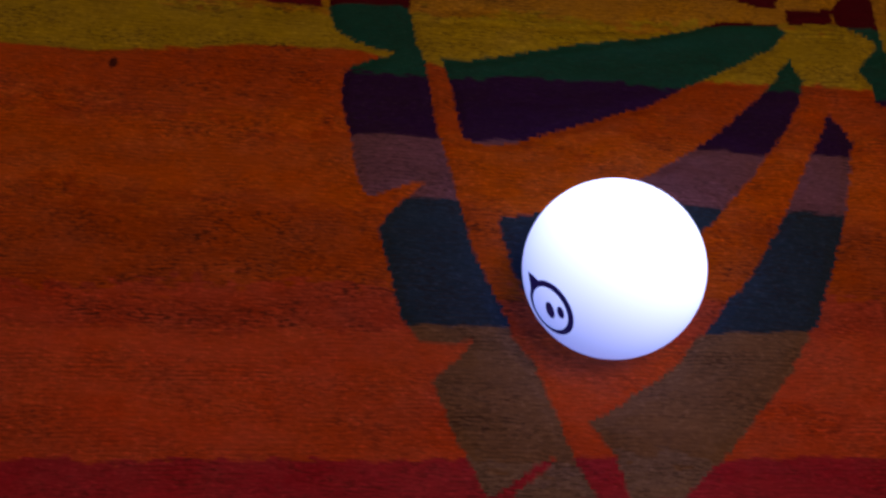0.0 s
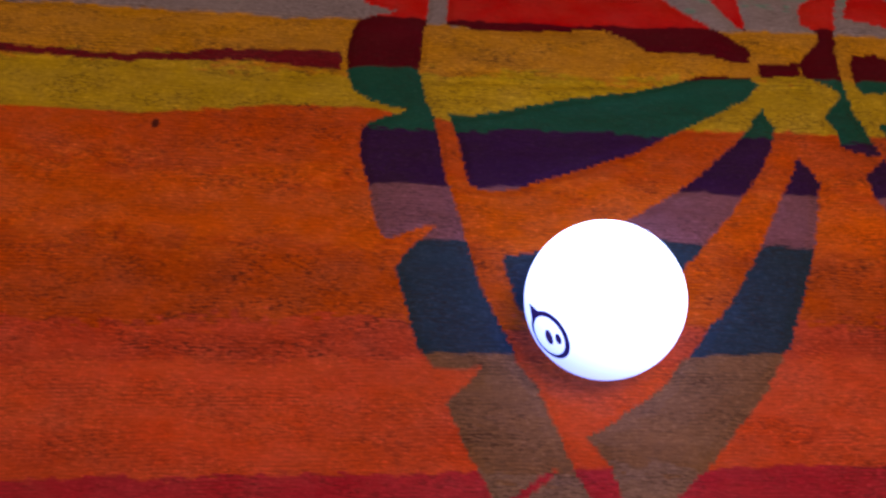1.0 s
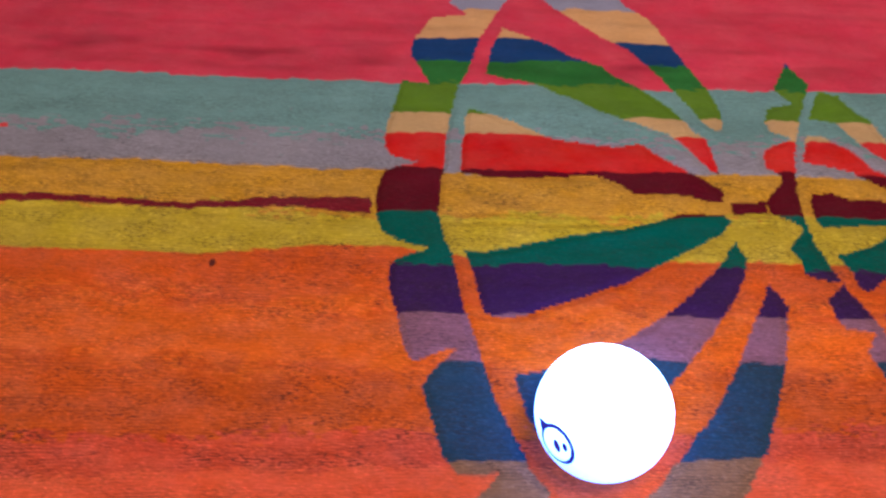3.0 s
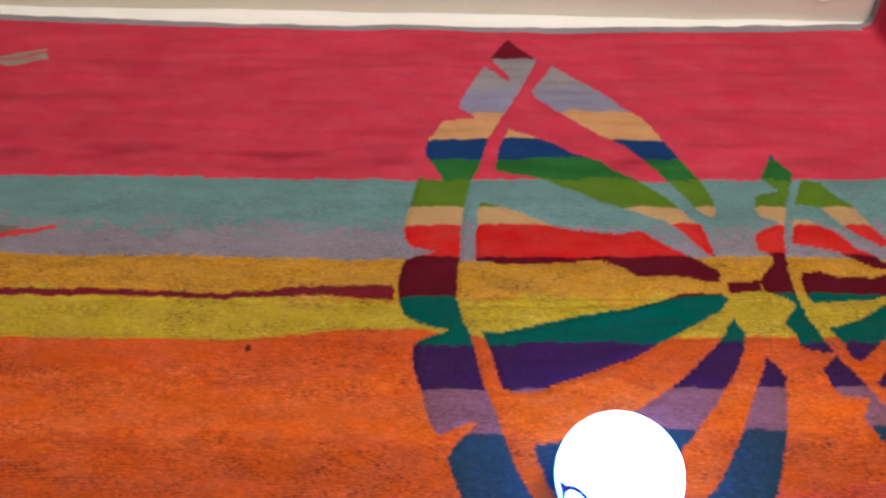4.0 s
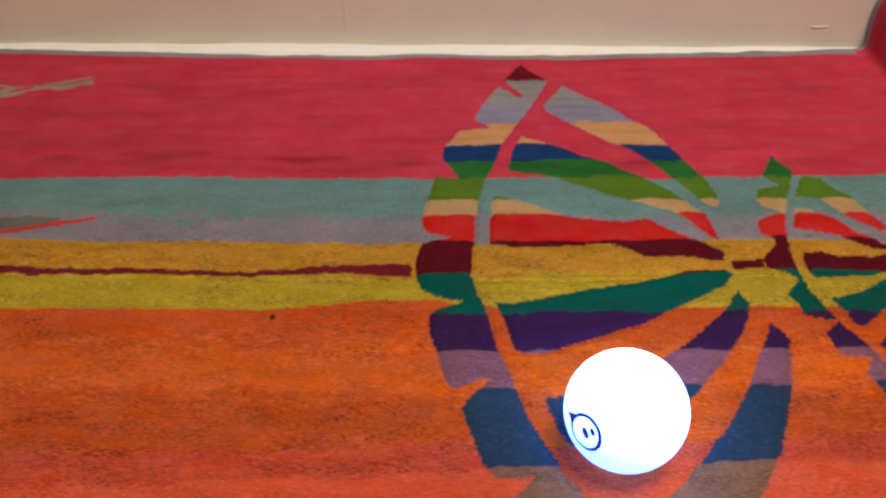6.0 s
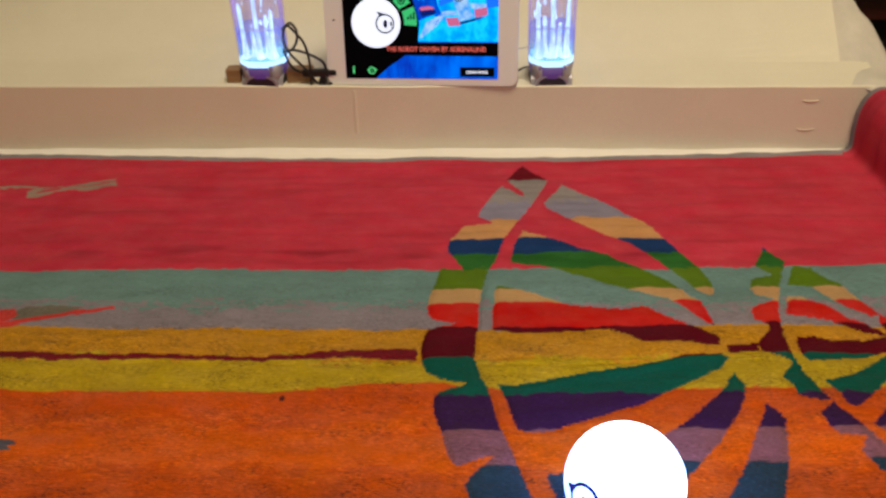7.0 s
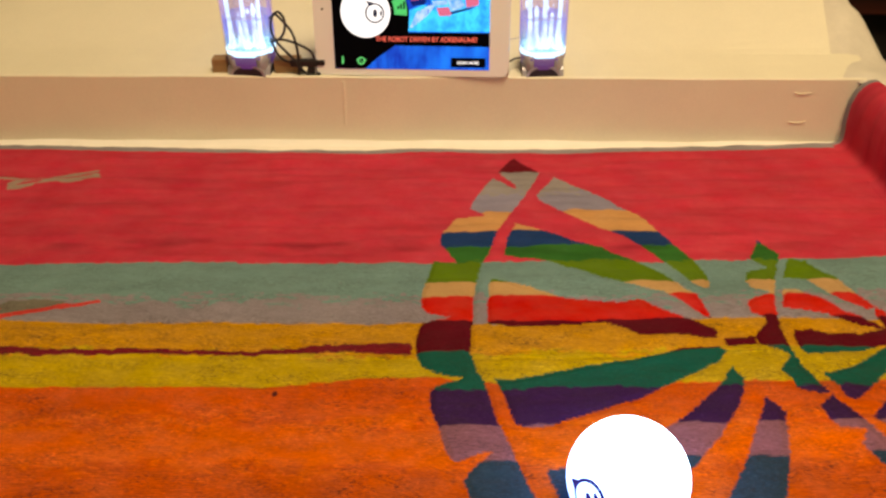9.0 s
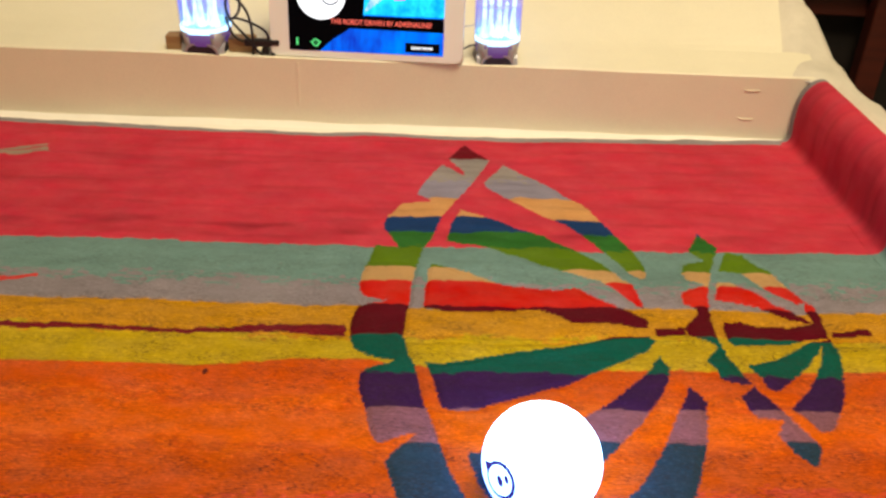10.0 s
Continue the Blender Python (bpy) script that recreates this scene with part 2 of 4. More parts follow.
def box(size, at=(0, 0, 0), bevel=0.0, segments=2, turn=None):
    bm = bmesh.new()
    bmesh.ops.create_cube(bm, size=1.0)
    bmesh.ops.scale(bm, vec=size, verts=bm.verts)
    if bevel:
        bmesh.ops.bevel(bm, geom=bm.edges[:], offset=bevel, segments=segments, profile=0.5, affect="EDGES")
    if turn:
        bmesh.ops.transform(bm, matrix=turn, verts=bm.verts)
    bmesh.ops.translate(bm, vec=at, verts=bm.verts)
    return bm


def prism(outline, depth, at=(0, 0, 0)):
    """An outline in x, z pushed along y: its face looks towards -y."""
    bm = bmesh.new()
    front = [bm.verts.new((x + at[0], at[1], z + at[2])) for x, z in outline]
    back = [bm.verts.new((x + at[0], at[1] + depth, z + at[2])) for x, z in outline]
    bm.faces.new(front)
    bm.faces.new(back[::-1])
    n = len(outline)
    for i in range(n):
        bm.faces.new((front[i], front[(i + 1) % n], back[(i + 1) % n], back[i]))
    return bm


def squircle(half, corner, n=6):
    """A square of that half width with rounded corners, as x, y pairs."""
    pts = []
    for k in range(4):
        cx, cy = ((1, 1), (-1, 1), (-1, -1), (1, -1))[k]
        for i in range(n + 1):
            a = math.pi / 2 * (k + i / n)
            pts.append((cx * (half - corner) + corner * math.cos(a), cy * (half - corner) + corner * math.sin(a)))
    return pts


def lofted(rings, close_bottom=True, close_top=True):
    """Skin through rings of equal length, each a list of (x, y, z)."""
    bm = bmesh.new()
    rows = [[bm.verts.new(p) for p in ring] for ring in rings]
    n = len(rows[0])
    for a, b in zip(rows, rows[1:]):
        for i in range(n):
            bm.faces.new((a[i], a[(i + 1) % n], b[(i + 1) % n], b[i]))
    if close_bottom:
        bm.faces.new(rows[0][::-1])
    if close_top:
        bm.faces.new(rows[-1])
    return bm


def tube_mesh(name, points, radius, mat, sides=8, steps=6):
    """A round cable through points, smoothed by a Catmull-Rom spline."""
    p = [Vector(q) for q in points]
    p = [p[0] * 2 - p[1]] + p + [p[-1] * 2 - p[-2]]
    line = []
    for i in range(1, len(p) - 2):
        for k in range(steps):
            t = k / steps
            a, b, c2, d = p[i - 1], p[i], p[i + 1], p[i + 2]
            line.append(0.5 * (2 * b + (c2 - a) * t + (2 * a - 5 * b + 4 * c2 - d) * t * t + (3 * b - a - 3 * c2 + d) * t ** 3))
    line.append(p[-2])
    verts, faces = [], []
    for i, q in enumerate(line):
        way = (line[min(i + 1, len(line) - 1)] - line[max(i - 1, 0)]).normalized()
        side = way.cross(Vector((0.13, 0.31, 0.94))).normalized()
        up = side.cross(way)
        for k in range(sides):
            a = 2 * math.pi * k / sides
            verts.append(q + radius * (math.cos(a) * side + math.sin(a) * up))
    for i in range(len(line) - 1):
        for k in range(sides):
            j = (k + 1) % sides
            faces.append((i * sides + k, i * sides + j, (i + 1) * sides + j, (i + 1) * sides + k))
    faces += [tuple(range(sides))[::-1], tuple((len(line) - 1) * sides + k for k in range(sides))]
    return mesh_from(name, verts, faces, mat, True)


def thing(name, at, label, category, group="", turn=0.0):
    e = new(name)
    e.empty_display_size = 0.02
    e.matrix_basis = pose(*at, 0, 0, turn)
    return tagged(e, label, category, group)


def lattice_noise(x, y, seed):
    """Smooth value noise in numpy, about -1 to 1, one cell per unit."""
    xi, yi = np.floor(x).astype(int), np.floor(y).astype(int)
    fx, fy = x - xi, y - yi
    fx, fy = fx * fx * (3 - 2 * fx), fy * fy * (3 - 2 * fy)

    def h(a, b):
        v = np.sin(a * 127.1 + b * 311.7 + seed * 74.7) * 43758.5453
        return 2 * (v - np.floor(v)) - 1

    return (h(xi, yi) * (1 - fx) + h(xi + 1, yi) * fx) * (1 - fy) + (h(xi, yi + 1) * (1 - fx) + h(xi + 1, yi + 1) * fx) * fy


# ---- room ----
ROOM_X, ROOM_Y, FLOOR_Z, TOP_Z = (-2.4, 2.3), (-2.2, 2.6), -0.45, 2.05


def room():
    xm, ym, h = sum(ROOM_X) / 2, sum(ROOM_Y) / 2, TOP_Z - FLOOR_Z
    w, d, zm = ROOM_X[1] - ROOM_X[0], ROOM_Y[1] - ROOM_Y[0], (TOP_Z + FLOOR_Z) / 2
    tagged(part("floor", box((w, d, 0.1), (xm, ym, FLOOR_Z - 0.05)), M_FLOOR), "dark brown wooden floor of the dim room", "floor", kind="structure")
    tagged(part("ceiling", box((w, d, 0.1), (xm, ym, TOP_Z + 0.05)), M_CEILING), "plain off-white ceiling", "ceiling", kind="structure")
    for name, size, at in (("wall_north", (w, 0.1, h), (xm, ROOM_Y[1] + 0.05, zm)), ("wall_south", (w, 0.1, h), (xm, ROOM_Y[0] - 0.05, zm)),
                           ("wall_east", (0.1, d, h), (ROOM_X[1] + 0.05, ym, zm)), ("wall_west", (0.1, d, h), (ROOM_X[0] - 0.05, ym, zm))):
        tagged(part(name, box(size, at), M_WALL), "plain beige painted room wall", "wall", kind="structure")


room()


def ceiling_light():
    e = thing("ceiling_light", (LAMP_AT[0], LAMP_AT[1], TOP_Z), "round white ceiling lamp that gives warm light", "lamp")
    ring = [[(r * math.cos(a), r * math.sin(a), z) for a in [2 * math.pi * i / 40 for i in range(40)]] for r, z in ((0.52, 0.0), (0.52, -0.022), (0.49, -0.026))]
    part("frame", lofted(ring), M_CEILING, e)
    dome = [[(r * math.cos(a), r * math.sin(a), z) for a in [2 * math.pi * i / 40 for i in range(40)]] for r, z in ((0.48, -0.0262), (0.44, -0.0285), (0.20, -0.0292))]
    part("diffuser", lofted(dome), material("lit_lamp_glass", (0.9, 0.88, 0.82), 0.4, emit=(1.0, 0.86, 0.62), strength=2.0), e, "glowing frosted glass diffuser")


ceiling_light()


def low_table():
    e = thing("low_table", (-0.15, -0.05, FLOOR_Z), "dark wooden low table under the play arena", "table")
    part("tabletop", box((1.22, 1.30, 0.03), (0, 0, 0.425), 0.004), M_TABLE, e)
    for sx in (-0.54, 0.54):
        for sy in (-0.58, 0.58):
            part("leg", box((0.06, 0.06, 0.41), (sx, sy, 0.205), 0.004), M_TABLE, e)


low_table()


def sideboard():
    e = thing("sideboard", (1.15, 1.12, FLOOR_Z), "dark reddish-brown wooden sideboard in the shade behind the arena", "sideboard", turn=-4)
    part("top", box((1.20, 0.46, 0.022), (0, 0, 0.432), 0.004), M_DARK, e)
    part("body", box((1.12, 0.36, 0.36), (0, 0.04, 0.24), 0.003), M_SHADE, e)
    for x in (-0.28, 0.28):
        drawer = part("drawer", box((0.545, 0.03, 0.070), (x, -0.165, 0.378), 0.004), M_RED_WOOD, e, "reddish-brown drawer front")
        part("handle", box((0.09, 0.014, 0.010), (x, -0.187, 0.378), 0.003), M_DARK, drawer)
    for x in (-0.57, -0.30, 0.57):
        for y in (-0.205, 0.20):
            part("leg", box((0.045, 0.045, 0.42), (x, y, 0.21), 0.005), M_RED_WOOD, e)


sideboard()


def paper_sheet(at, turn, size, label):
    verts, faces, n = [], [], 9
    for a in range(n):
        for b in range(n):
            u, v = a / (n - 1), b / (n - 1)
            verts.append(((u - 0.5) * size[0], (v - 0.5) * size[1], 0.002 + 0.010 * max(0.0, u - 0.7) ** 2 * 6 + 0.002 * math.sin(5 * v + 2 * u)))
    for a in range(n - 1):
        for b in range(n - 1):
            faces.append((a * n + b, (a + 1) * n + b, (a + 1) * n + b + 1, a * n + b + 1))
    ob = part("paper_sheet", mesh_from("paper_sheet", verts, faces, M_PAPER, True), None, at=pose(*at, 0, 0, turn))
    t = ob.modifiers.new("thickness", "SOLIDIFY")
    t.thickness = 0.0008
    tagged(ob, label, "paper", "papers on the sideboard")


SIDE_TOP = FLOOR_Z + 0.443
paper_sheet((0.70, 1.03, SIDE_TOP), 8, (0.24, 0.20), "loose pale sheet of paper on the sideboard")
paper_sheet((0.90, 1.10, SIDE_TOP + 0.004), -17, (0.21, 0.28), "curled pale paper lying over another sheet")

# ---- the white box that forms the arena ----
BASE_Z = -0.005


def rim_height(x):
    return 0.0747 - 0.0078 * x


def right_edge(y):
    return 0.427 + (0.19 - y) * 0.09


def card_box():
    e = thing("cardboard_box", (0, 0, BASE_Z), "white cardboard box laid open as a play arena", "box")
    dz = -BASE_Z
    part("bottom", box((1.24, 1.12, 0.005), (-0.165, -0.36, dz - 0.0075)), M_CARD, e)
    # rear wall with a hollow foot curve and a softly folded rim
    prof = [(0.1960, -0.005), (0.1960, 0.010), (0.1962, 0.030), (0.1962, 0.055), (0.1960, 0.0745), (0.1972, 0.0757), (0.1988, 0.0757), (0.2, 0.0745), (0.235, 0.0765), (0.262, 0.0795), (0.262, -0.005)]
    xs = np.linspace(-0.98, 0.452, 60)
    rings = []
    for x in xs:
        lift = rim_height(x) / 0.0745
        wob = 0.0007 * math.sin(x * 17) + 0.0005 * math.sin(x * 41 + 1)
        rings.append([(x, y + wob, (z * lift if z > 0 else z) + dz) for y, z in prof])
    part("rear_wall", lofted(rings), M_CARD, e, smooth=False)
    # turned-in strip of paper that shows between the rug and the wall's foot
    rings = []
    for x in np.linspace(-0.97, 0.440, 48):
        sag = 0.0004 * math.sin(x * 23) + 0.0003 * math.sin(x * 57 + 2)
        top = 0.0022 - 0.0048 * max(0.0, x + 0.1) + sag
        rings.append([(x, 0.150, dz - 0.0048), (x, 0.168, dz - 0.0036), (x, 0.186, dz - 0.0020 + 0.5 * sag), (x, 0.1945, dz + top - 0.0008), (x, 0.1958, dz + top), (x, 0.1958, dz - 0.005)])
    part("foot_strip", lofted(rings), M_SHEET, e, "white paper strip at the wall's foot")
    # seam where two sheets meet
    part("seam", box((0.0035, 0.0016, 0.052), (-0.1165, 0.1957, 0.046 + dz), 0.0006, turn=pose(0, 0, 0, 0, 1.5, 0)), M_CARD, e)
    # locking tabs near the corner
    for z in (0.0575, 0.0240):
        arc = [(-0.0085 + 0.017 * i / 10, -0.0022 * (1 - (i / 5 - 1) ** 2)) for i in range(11)]
        outline = arc + [(x, zz + 0.0014 - 0.0010 * abs(x) / 0.0085) for x, zz in arc[::-1]]
        part("locking_tab", prism(outline, 0.002, (0.376, 0.1950, z + dz)), M_CARD, e)

    def flap_z(x, y):
        drop = 0.50 * max(0.0, -0.524 - x) - 0.35 * max(0.0, x - 0.300)
        fold = 0.04 * max(0.0, x - 0.284 - 0.08 * (y - 0.2)) * min(1.0, max(0.0, y - 0.258) / 0.03)
        return rim_height(x) + 0.0036 + fold + max(0.0, y - 0.258) * (math.tan(math.radians(19)) * (1 - math.exp(-max(0.0, y - 0.235) / 0.05)) - drop * 1.8)

    # rear flap: rises backwards, with fold lines running away from the rim
    ys = np.linspace(0.258, 0.74, 40)
    gx = np.array([-1.1, -0.95, -0.8, -0.65, -0.54, -0.527, -0.52, -0.4, -0.2, 0.0, 0.15, 0.285, 0.297, 0.302, 0.36, 0.395, 0.415])
    verts, faces = [], []
    for y in ys:
        for x in gx:
            x = x if x < 0.40 else 0.415 + 0.12 * (y - 0.2)
            verts.append((x, y, flap_z(x, y) + dz + 0.0006 * math.sin(x * 9 + y * 21)))
    n = len(gx)
    for i in range(len(ys) - 1):
        for k in range(n - 1):
            faces.append((i * n + k, i * n + k + 1, (i + 1) * n + k + 1, (i + 1) * n + k))
    flap = part("rear_flap", mesh_from("rear_flap", verts, faces, M_CARD), None, e)
    thick = flap.modifiers.new("thickness", "SOLIDIFY")
    thick.thickness, thick.offset = 0.003, -1.0
    # right wall under the rug
    rings = []
    for y in np.linspace(0.1935, -0.90, 12):
        x0 = right_edge(y) + 0.0115
        rings.append([(x0, y, dz - 0.005), (x0, y, dz + 0.062), (x0 + 0.004, y, dz + 0.066), (x0 + 0.009, y, dz + 0.066), (x0 + 0.012, y, dz + 0.060), (x0 + 0.012, y, dz - 0.005)])
    part("right_wall", lofted(rings), M_CARD, e)
    # crumpled paper lining that spills over the right side
    verts, faces = [], []
    ys, us = np.linspace(0.74, -0.90, 120), np.linspace(0, 1, 14)
    for y in ys:
        x0 = 0.411 + 0.12 * (y - 0.20) if y > 0.20 else min(0.433 + (0.20 - y) * 3.0, right_edge(y) + 0.0265)
        edge = max(0.481 - 0.235 * max(0.0, y - 0.27), right_edge(min(y, 0.2)) + 0.053 if y < 0.2 else x0 + 0.007) + 0.0022 * math.sin(y * 23 + 1.0) + 0.0016 * math.sin(y * 61)
        for u in us:
            x = x0 + (edge - x0) * min(1.0, u / 0.72)
            base = (flap_z(min(x, 0.42), y) if y > 0.2 else rim_height(0.45)) + 0.0006
            z = base - 0.006 * u ** 2 - 0.005 * max(0.0, 1 - 3 * u) - 0.03 * max(0.0, u - 0.72) / 0.28 * 2
            w = 0.0040 * noise.noise((x * 26, y * 19, 0)) + 0.0022 * noise.noise((x * 60, y * 48, 3))
            verts.append((x + w * 0.5 * (u > 0), y, z + w * u + dz))
    n = len(us)
    for i in range(len(ys) - 1):
        for k in range(n - 1):
            faces.append((i * n + k, (i + 1) * n + k, (i + 1) * n + k + 1, i * n + k + 1))
    lining = part("paper_lining", mesh_from("paper_lining", verts, faces, M_PAPER, True), None, e, "crumpled white paper lining")
    thick = lining.modifiers.new("thickness", "SOLIDIFY")
    thick.thickness, thick.offset = 0.0012, -1.0


card_box()

# ---- the rug: outlines of the woven motifs, in centimetres ----
rim_top = [(6.8,15.3), (9.5,12.1), (7.9,7.4), (6.1,3.2), (5.0,0.3), (4.2,-3.3), (3.5,-5.2), (3.2,-7.4), (3.0,-9.1), (2.8,-11.2), (2.8,-13.9), (2.7,-16.1), (2.8,-17.9), (3.3,-19.7), (3.9,-21.1), (1.9,-20.3), (0.1,-19.8), (-0.9,-19.2), (-1.4,-18.0), (-1.6,-16.2), (-1.3,-14.0), (-0.3,-13.4), (1.2,-13.0), (-0.7,-12.5), (-1.4,-11.8), (-1.5,-10.7), (-1.4,-9.0), (-1.1,-7.4), (-0.8,-4.8), (1.3,-5.0), (0.4,-3.0), (-0.3,-1.8), (-0.2,-0.2), (1.0,2.7), (3.9,3.1), (2.4,4.9), (2.5,5.8), (4.2,10.1), (4.7,10.9), (6.9,8.4), (6.9,9.4), (5.1,12.3)]
rim_low = [(3.3,-19.7), (3.9,-21.1), (4.5,-24.1), (5.2,-26.0), (5.8,-27.9), (6.2,-29.4), (6.1,-29.0), (6.8,-31.0), (7.8,-33.0), (8.6,-34.6), (8.6,-34.9), (9.6,-36.1), (10.7,-38.4), (11.2,-39.6), (11.8,-40.8), (12.3,-41.5), (8.8,-41.8), (10.6,-40.1), (10.7,-39.9), (9.9,-40.3), (8.5,-41.6), (8.0,-41.8), (7.6,-41.2), (6.4,-39.2), (5.6,-37.6), (5.5,-37.3), (7.0,-35.4), (4.7,-35.5), (4.3,-34.9), (3.9,-34.7), (3.4,-33.0), (2.8,-31.3), (2.5,-30.4), (2.4,-30.3), (2.9,-29.6), (3.5,-28.8), (4.3,-27.8), (3.9,-27.7), (1.8,-28.8), (1.2,-27.6), (0.6,-25.4), (0.0,-23.7), (-0.2,-21.9), (0.3,-21.3), (1.9,-20.6)]
petal_a = [(10.9,11.1), (14.3,8.0), (16.9,5.1), (18.4,3.8), (19.7,1.0), (20.8,-1.4), (21.6,-3.2), (22.4,-4.6), (22.8,-6.1), (22.9,-7.4), (22.6,-8.6), (21.8,-8.3), (21.0,-7.1), (20.3,-5.6), (19.4,-4.1), (18.1,-2.3), (16.5,-0.1), (13.9,1.8), (11.6,3.9), (9.2,6.2), (8.9,7.1)]
petal_b = [(6.7,1.5), (8.6,0.8), (10.7,-0.1), (12.2,-1.3), (14.4,-2.2), (15.4,-3.4), (16.9,-4.3), (17.8,-5.0), (19.2,-6.5), (20.0,-7.8), (20.6,-8.9), (21.4,-9.6), (21.7,-11.2), (21.9,-13.1), (20.7,-11.8), (19.9,-10.5), (18.6,-9.1), (17.3,-8.6), (15.9,-8.0), (14.0,-7.2), (12.1,-6.0), (10.6,-5.3), (9.1,-4.5), (7.1,-4.0), (5.5,-3.6), (5.9,-0.7)]
petal_c = [(4.4,-7.4), (6.2,-8.1), (8.1,-8.9), (10.0,-9.9), (11.9,-10.2), (15.2,-10.6), (16.6,-10.2), (17.9,-11.4), (19.6,-12.6), (20.9,-13.5), (22.0,-14.4), (21.8,-15.3), (21.1,-15.4), (19.8,-14.9), (18.0,-14.7), (16.0,-14.9), (14.7,-13.9), (13.2,-13.3), (10.9,-13.6), (8.6,-13.9), (6.3,-13.9), (4.0,-13.8), (4.1,-10.3), (4.2,-8.6)]
petal_d = [(4.6,-20.5), (6.1,-20.3), (8.6,-19.6), (10.7,-18.9), (12.9,-18.5), (15.1,-18.0), (17.3,-17.2), (18.7,-16.5), (20.0,-16.4), (21.7,-16.6), (22.1,-17.1), (21.5,-17.9), (20.1,-18.8), (18.3,-20.0), (16.5,-21.1), (14.7,-22.4), (12.7,-23.3), (10.6,-24.2), (8.6,-25.0), (7.5,-25.3), (6.1,-25.2), (5.6,-24.0), (5.3,-22.5)]
petal_e = [(22.3,-18.5), (22.7,-20.0), (22.5,-21.2), (21.5,-23.2), (20.5,-24.7), (19.0,-26.9), (17.6,-28.7), (15.5,-30.8), (13.6,-31.9), (11.5,-32.7), (9.2,-33.0), (8.5,-31.7), (7.8,-29.3), (9.4,-28.9), (12.2,-27.8), (14.4,-26.6), (16.9,-24.8), (18.7,-23.1), (20.1,-21.6), (21.5,-19.7)]
petal_f = [(23.8,-21.8), (24.3,-22.5), (24.8,-23.5), (24.6,-24.1), (24.0,-27.3), (23.4,-29.1), (22.5,-31.6), (21.8,-33.5), (21.6,-33.6), (20.4,-35.7), (17.8,-39.0), (15.6,-41.2), (13.6,-41.4), (12.9,-39.7), (12.0,-38.5), (15.2,-36.1), (17.0,-33.9), (17.8,-32.8), (18.9,-31.6), (19.7,-30.3), (20.9,-28.2), (21.7,-26.5), (22.7,-24.3), (23.2,-23.4)]
rim2_top = [(28.6,-0.9), (29.9,-3.1), (29.3,-4.8), (28.5,-7.1), (28.0,-8.8), (27.4,-11.2), (27.2,-12.8), (27.0,-14.6), (27.0,-16.4), (27.1,-17.7), (26.7,-17.2), (25.9,-16.7), (24.8,-16.3), (24.9,-14.9), (26.2,-13.2), (26.0,-12.5), (25.2,-12.1), (25.3,-10.6), (26.1,-9.7), (27.7,-8.9), (26.2,-8.1), (26.0,-7.2), (26.4,-5.8), (28.3,-5.4), (27.2,-3.8)]
rim2_low = [(27.0,-16.4), (27.4,-18.4), (28.0,-20.0), (28.8,-22.1), (29.7,-23.9), (30.2,-25.1), (31.5,-27.5), (31.4,-28.1), (30.7,-29.3), (29.6,-28.3), (29.3,-27.5), (28.9,-26.6), (29.7,-25.2), (28.0,-25.0), (27.5,-24.2), (27.3,-22.9), (28.7,-21.5), (27.2,-21.3), (26.2,-20.9), (26.2,-19.8), (25.7,-19.0), (26.7,-17.6)]
fan_a = [(30.4,-3.9), (31.8,-4.4), (32.9,-6.3), (33.6,-6.8), (34.4,-8.9), (35.4,-11.0), (34.6,-11.4), (33.5,-10.5), (31.9,-8.5), (31.0,-7.2), (29.2,-6.9)]
fan_b = [(28.7,-8.7), (29.8,-8.7), (31.7,-10.2), (32.8,-11.7), (33.9,-12.2), (34.8,-13.1), (35.3,-13.9), (33.5,-13.4), (32.3,-12.8), (31.2,-12.0), (29.4,-11.6), (27.9,-11.4)]
fan_c = [(27.9,-14.2), (29.4,-13.9), (30.6,-14.4), (33.2,-14.4), (34.8,-13.9), (35.3,-13.9), (35.1,-11.9), (35.4,-11.0), (36.0,-11.6), (36.1,-13.1), (35.9,-15.6), (34.2,-15.8), (32.6,-16.5), (30.4,-16.7), (28.2,-17.1), (27.8,-16.6)]
fan_d = [(28.7,-19.3), (30.8,-18.5), (32.9,-17.2), (34.5,-15.9), (35.5,-15.9), (34.4,-17.6), (32.4,-20.0), (31.3,-21.0), (30.0,-22.1), (29.5,-21.6), (29.3,-20.5)]
fan_e = [(36.0,-15.5), (36.1,-17.2), (35.7,-19.5), (35.1,-21.7), (34.1,-23.8), (33.0,-25.7), (31.9,-26.4), (30.6,-23.8), (32.3,-22.0), (33.6,-20.0), (34.7,-17.6), (35.3,-15.9)]
bar_a = [(22.3,-15.4), (24.8,-15.1), (24.7,-16.2), (22.3,-16.5)]
bar_b = [(36.4,-14.8), (39.4,-14.2), (39.5,-15.1), (36.2,-15.5)]
line_w = [(-80,-17.9), (-35.1,-17.5), (-21.3,-17.4), (-14.5,-17.5), (-7.9,-16.8), (-1.9,-16.4), (-1.8,-17.7), (-7.8,-17.4), (-14.3,-18.1), (-21.1,-18.0), (-34.7,-18.3), (-80,-18.7)]
scrib = [(-46.1,9.3), (-42.9,10.7), (-37.5,12.4), (-36.5,10.2), (-39.2,9.4), (-42.9,9.3), (-44.5,8.0), (-45.5,8.0)]
scrib_w = [(-51.3,10.0), (-45.2,10.3), (-45.0,9.8), (-51.1,9.5)]
redl = [(-39.2,-15.0), (-34.9,-12.8), (-32.3,-12.1), (-28.5,-11.2), (-28.3,-11.6), (-32.1,-12.7), (-34.6,-13.4), (-38.9,-15.6)]
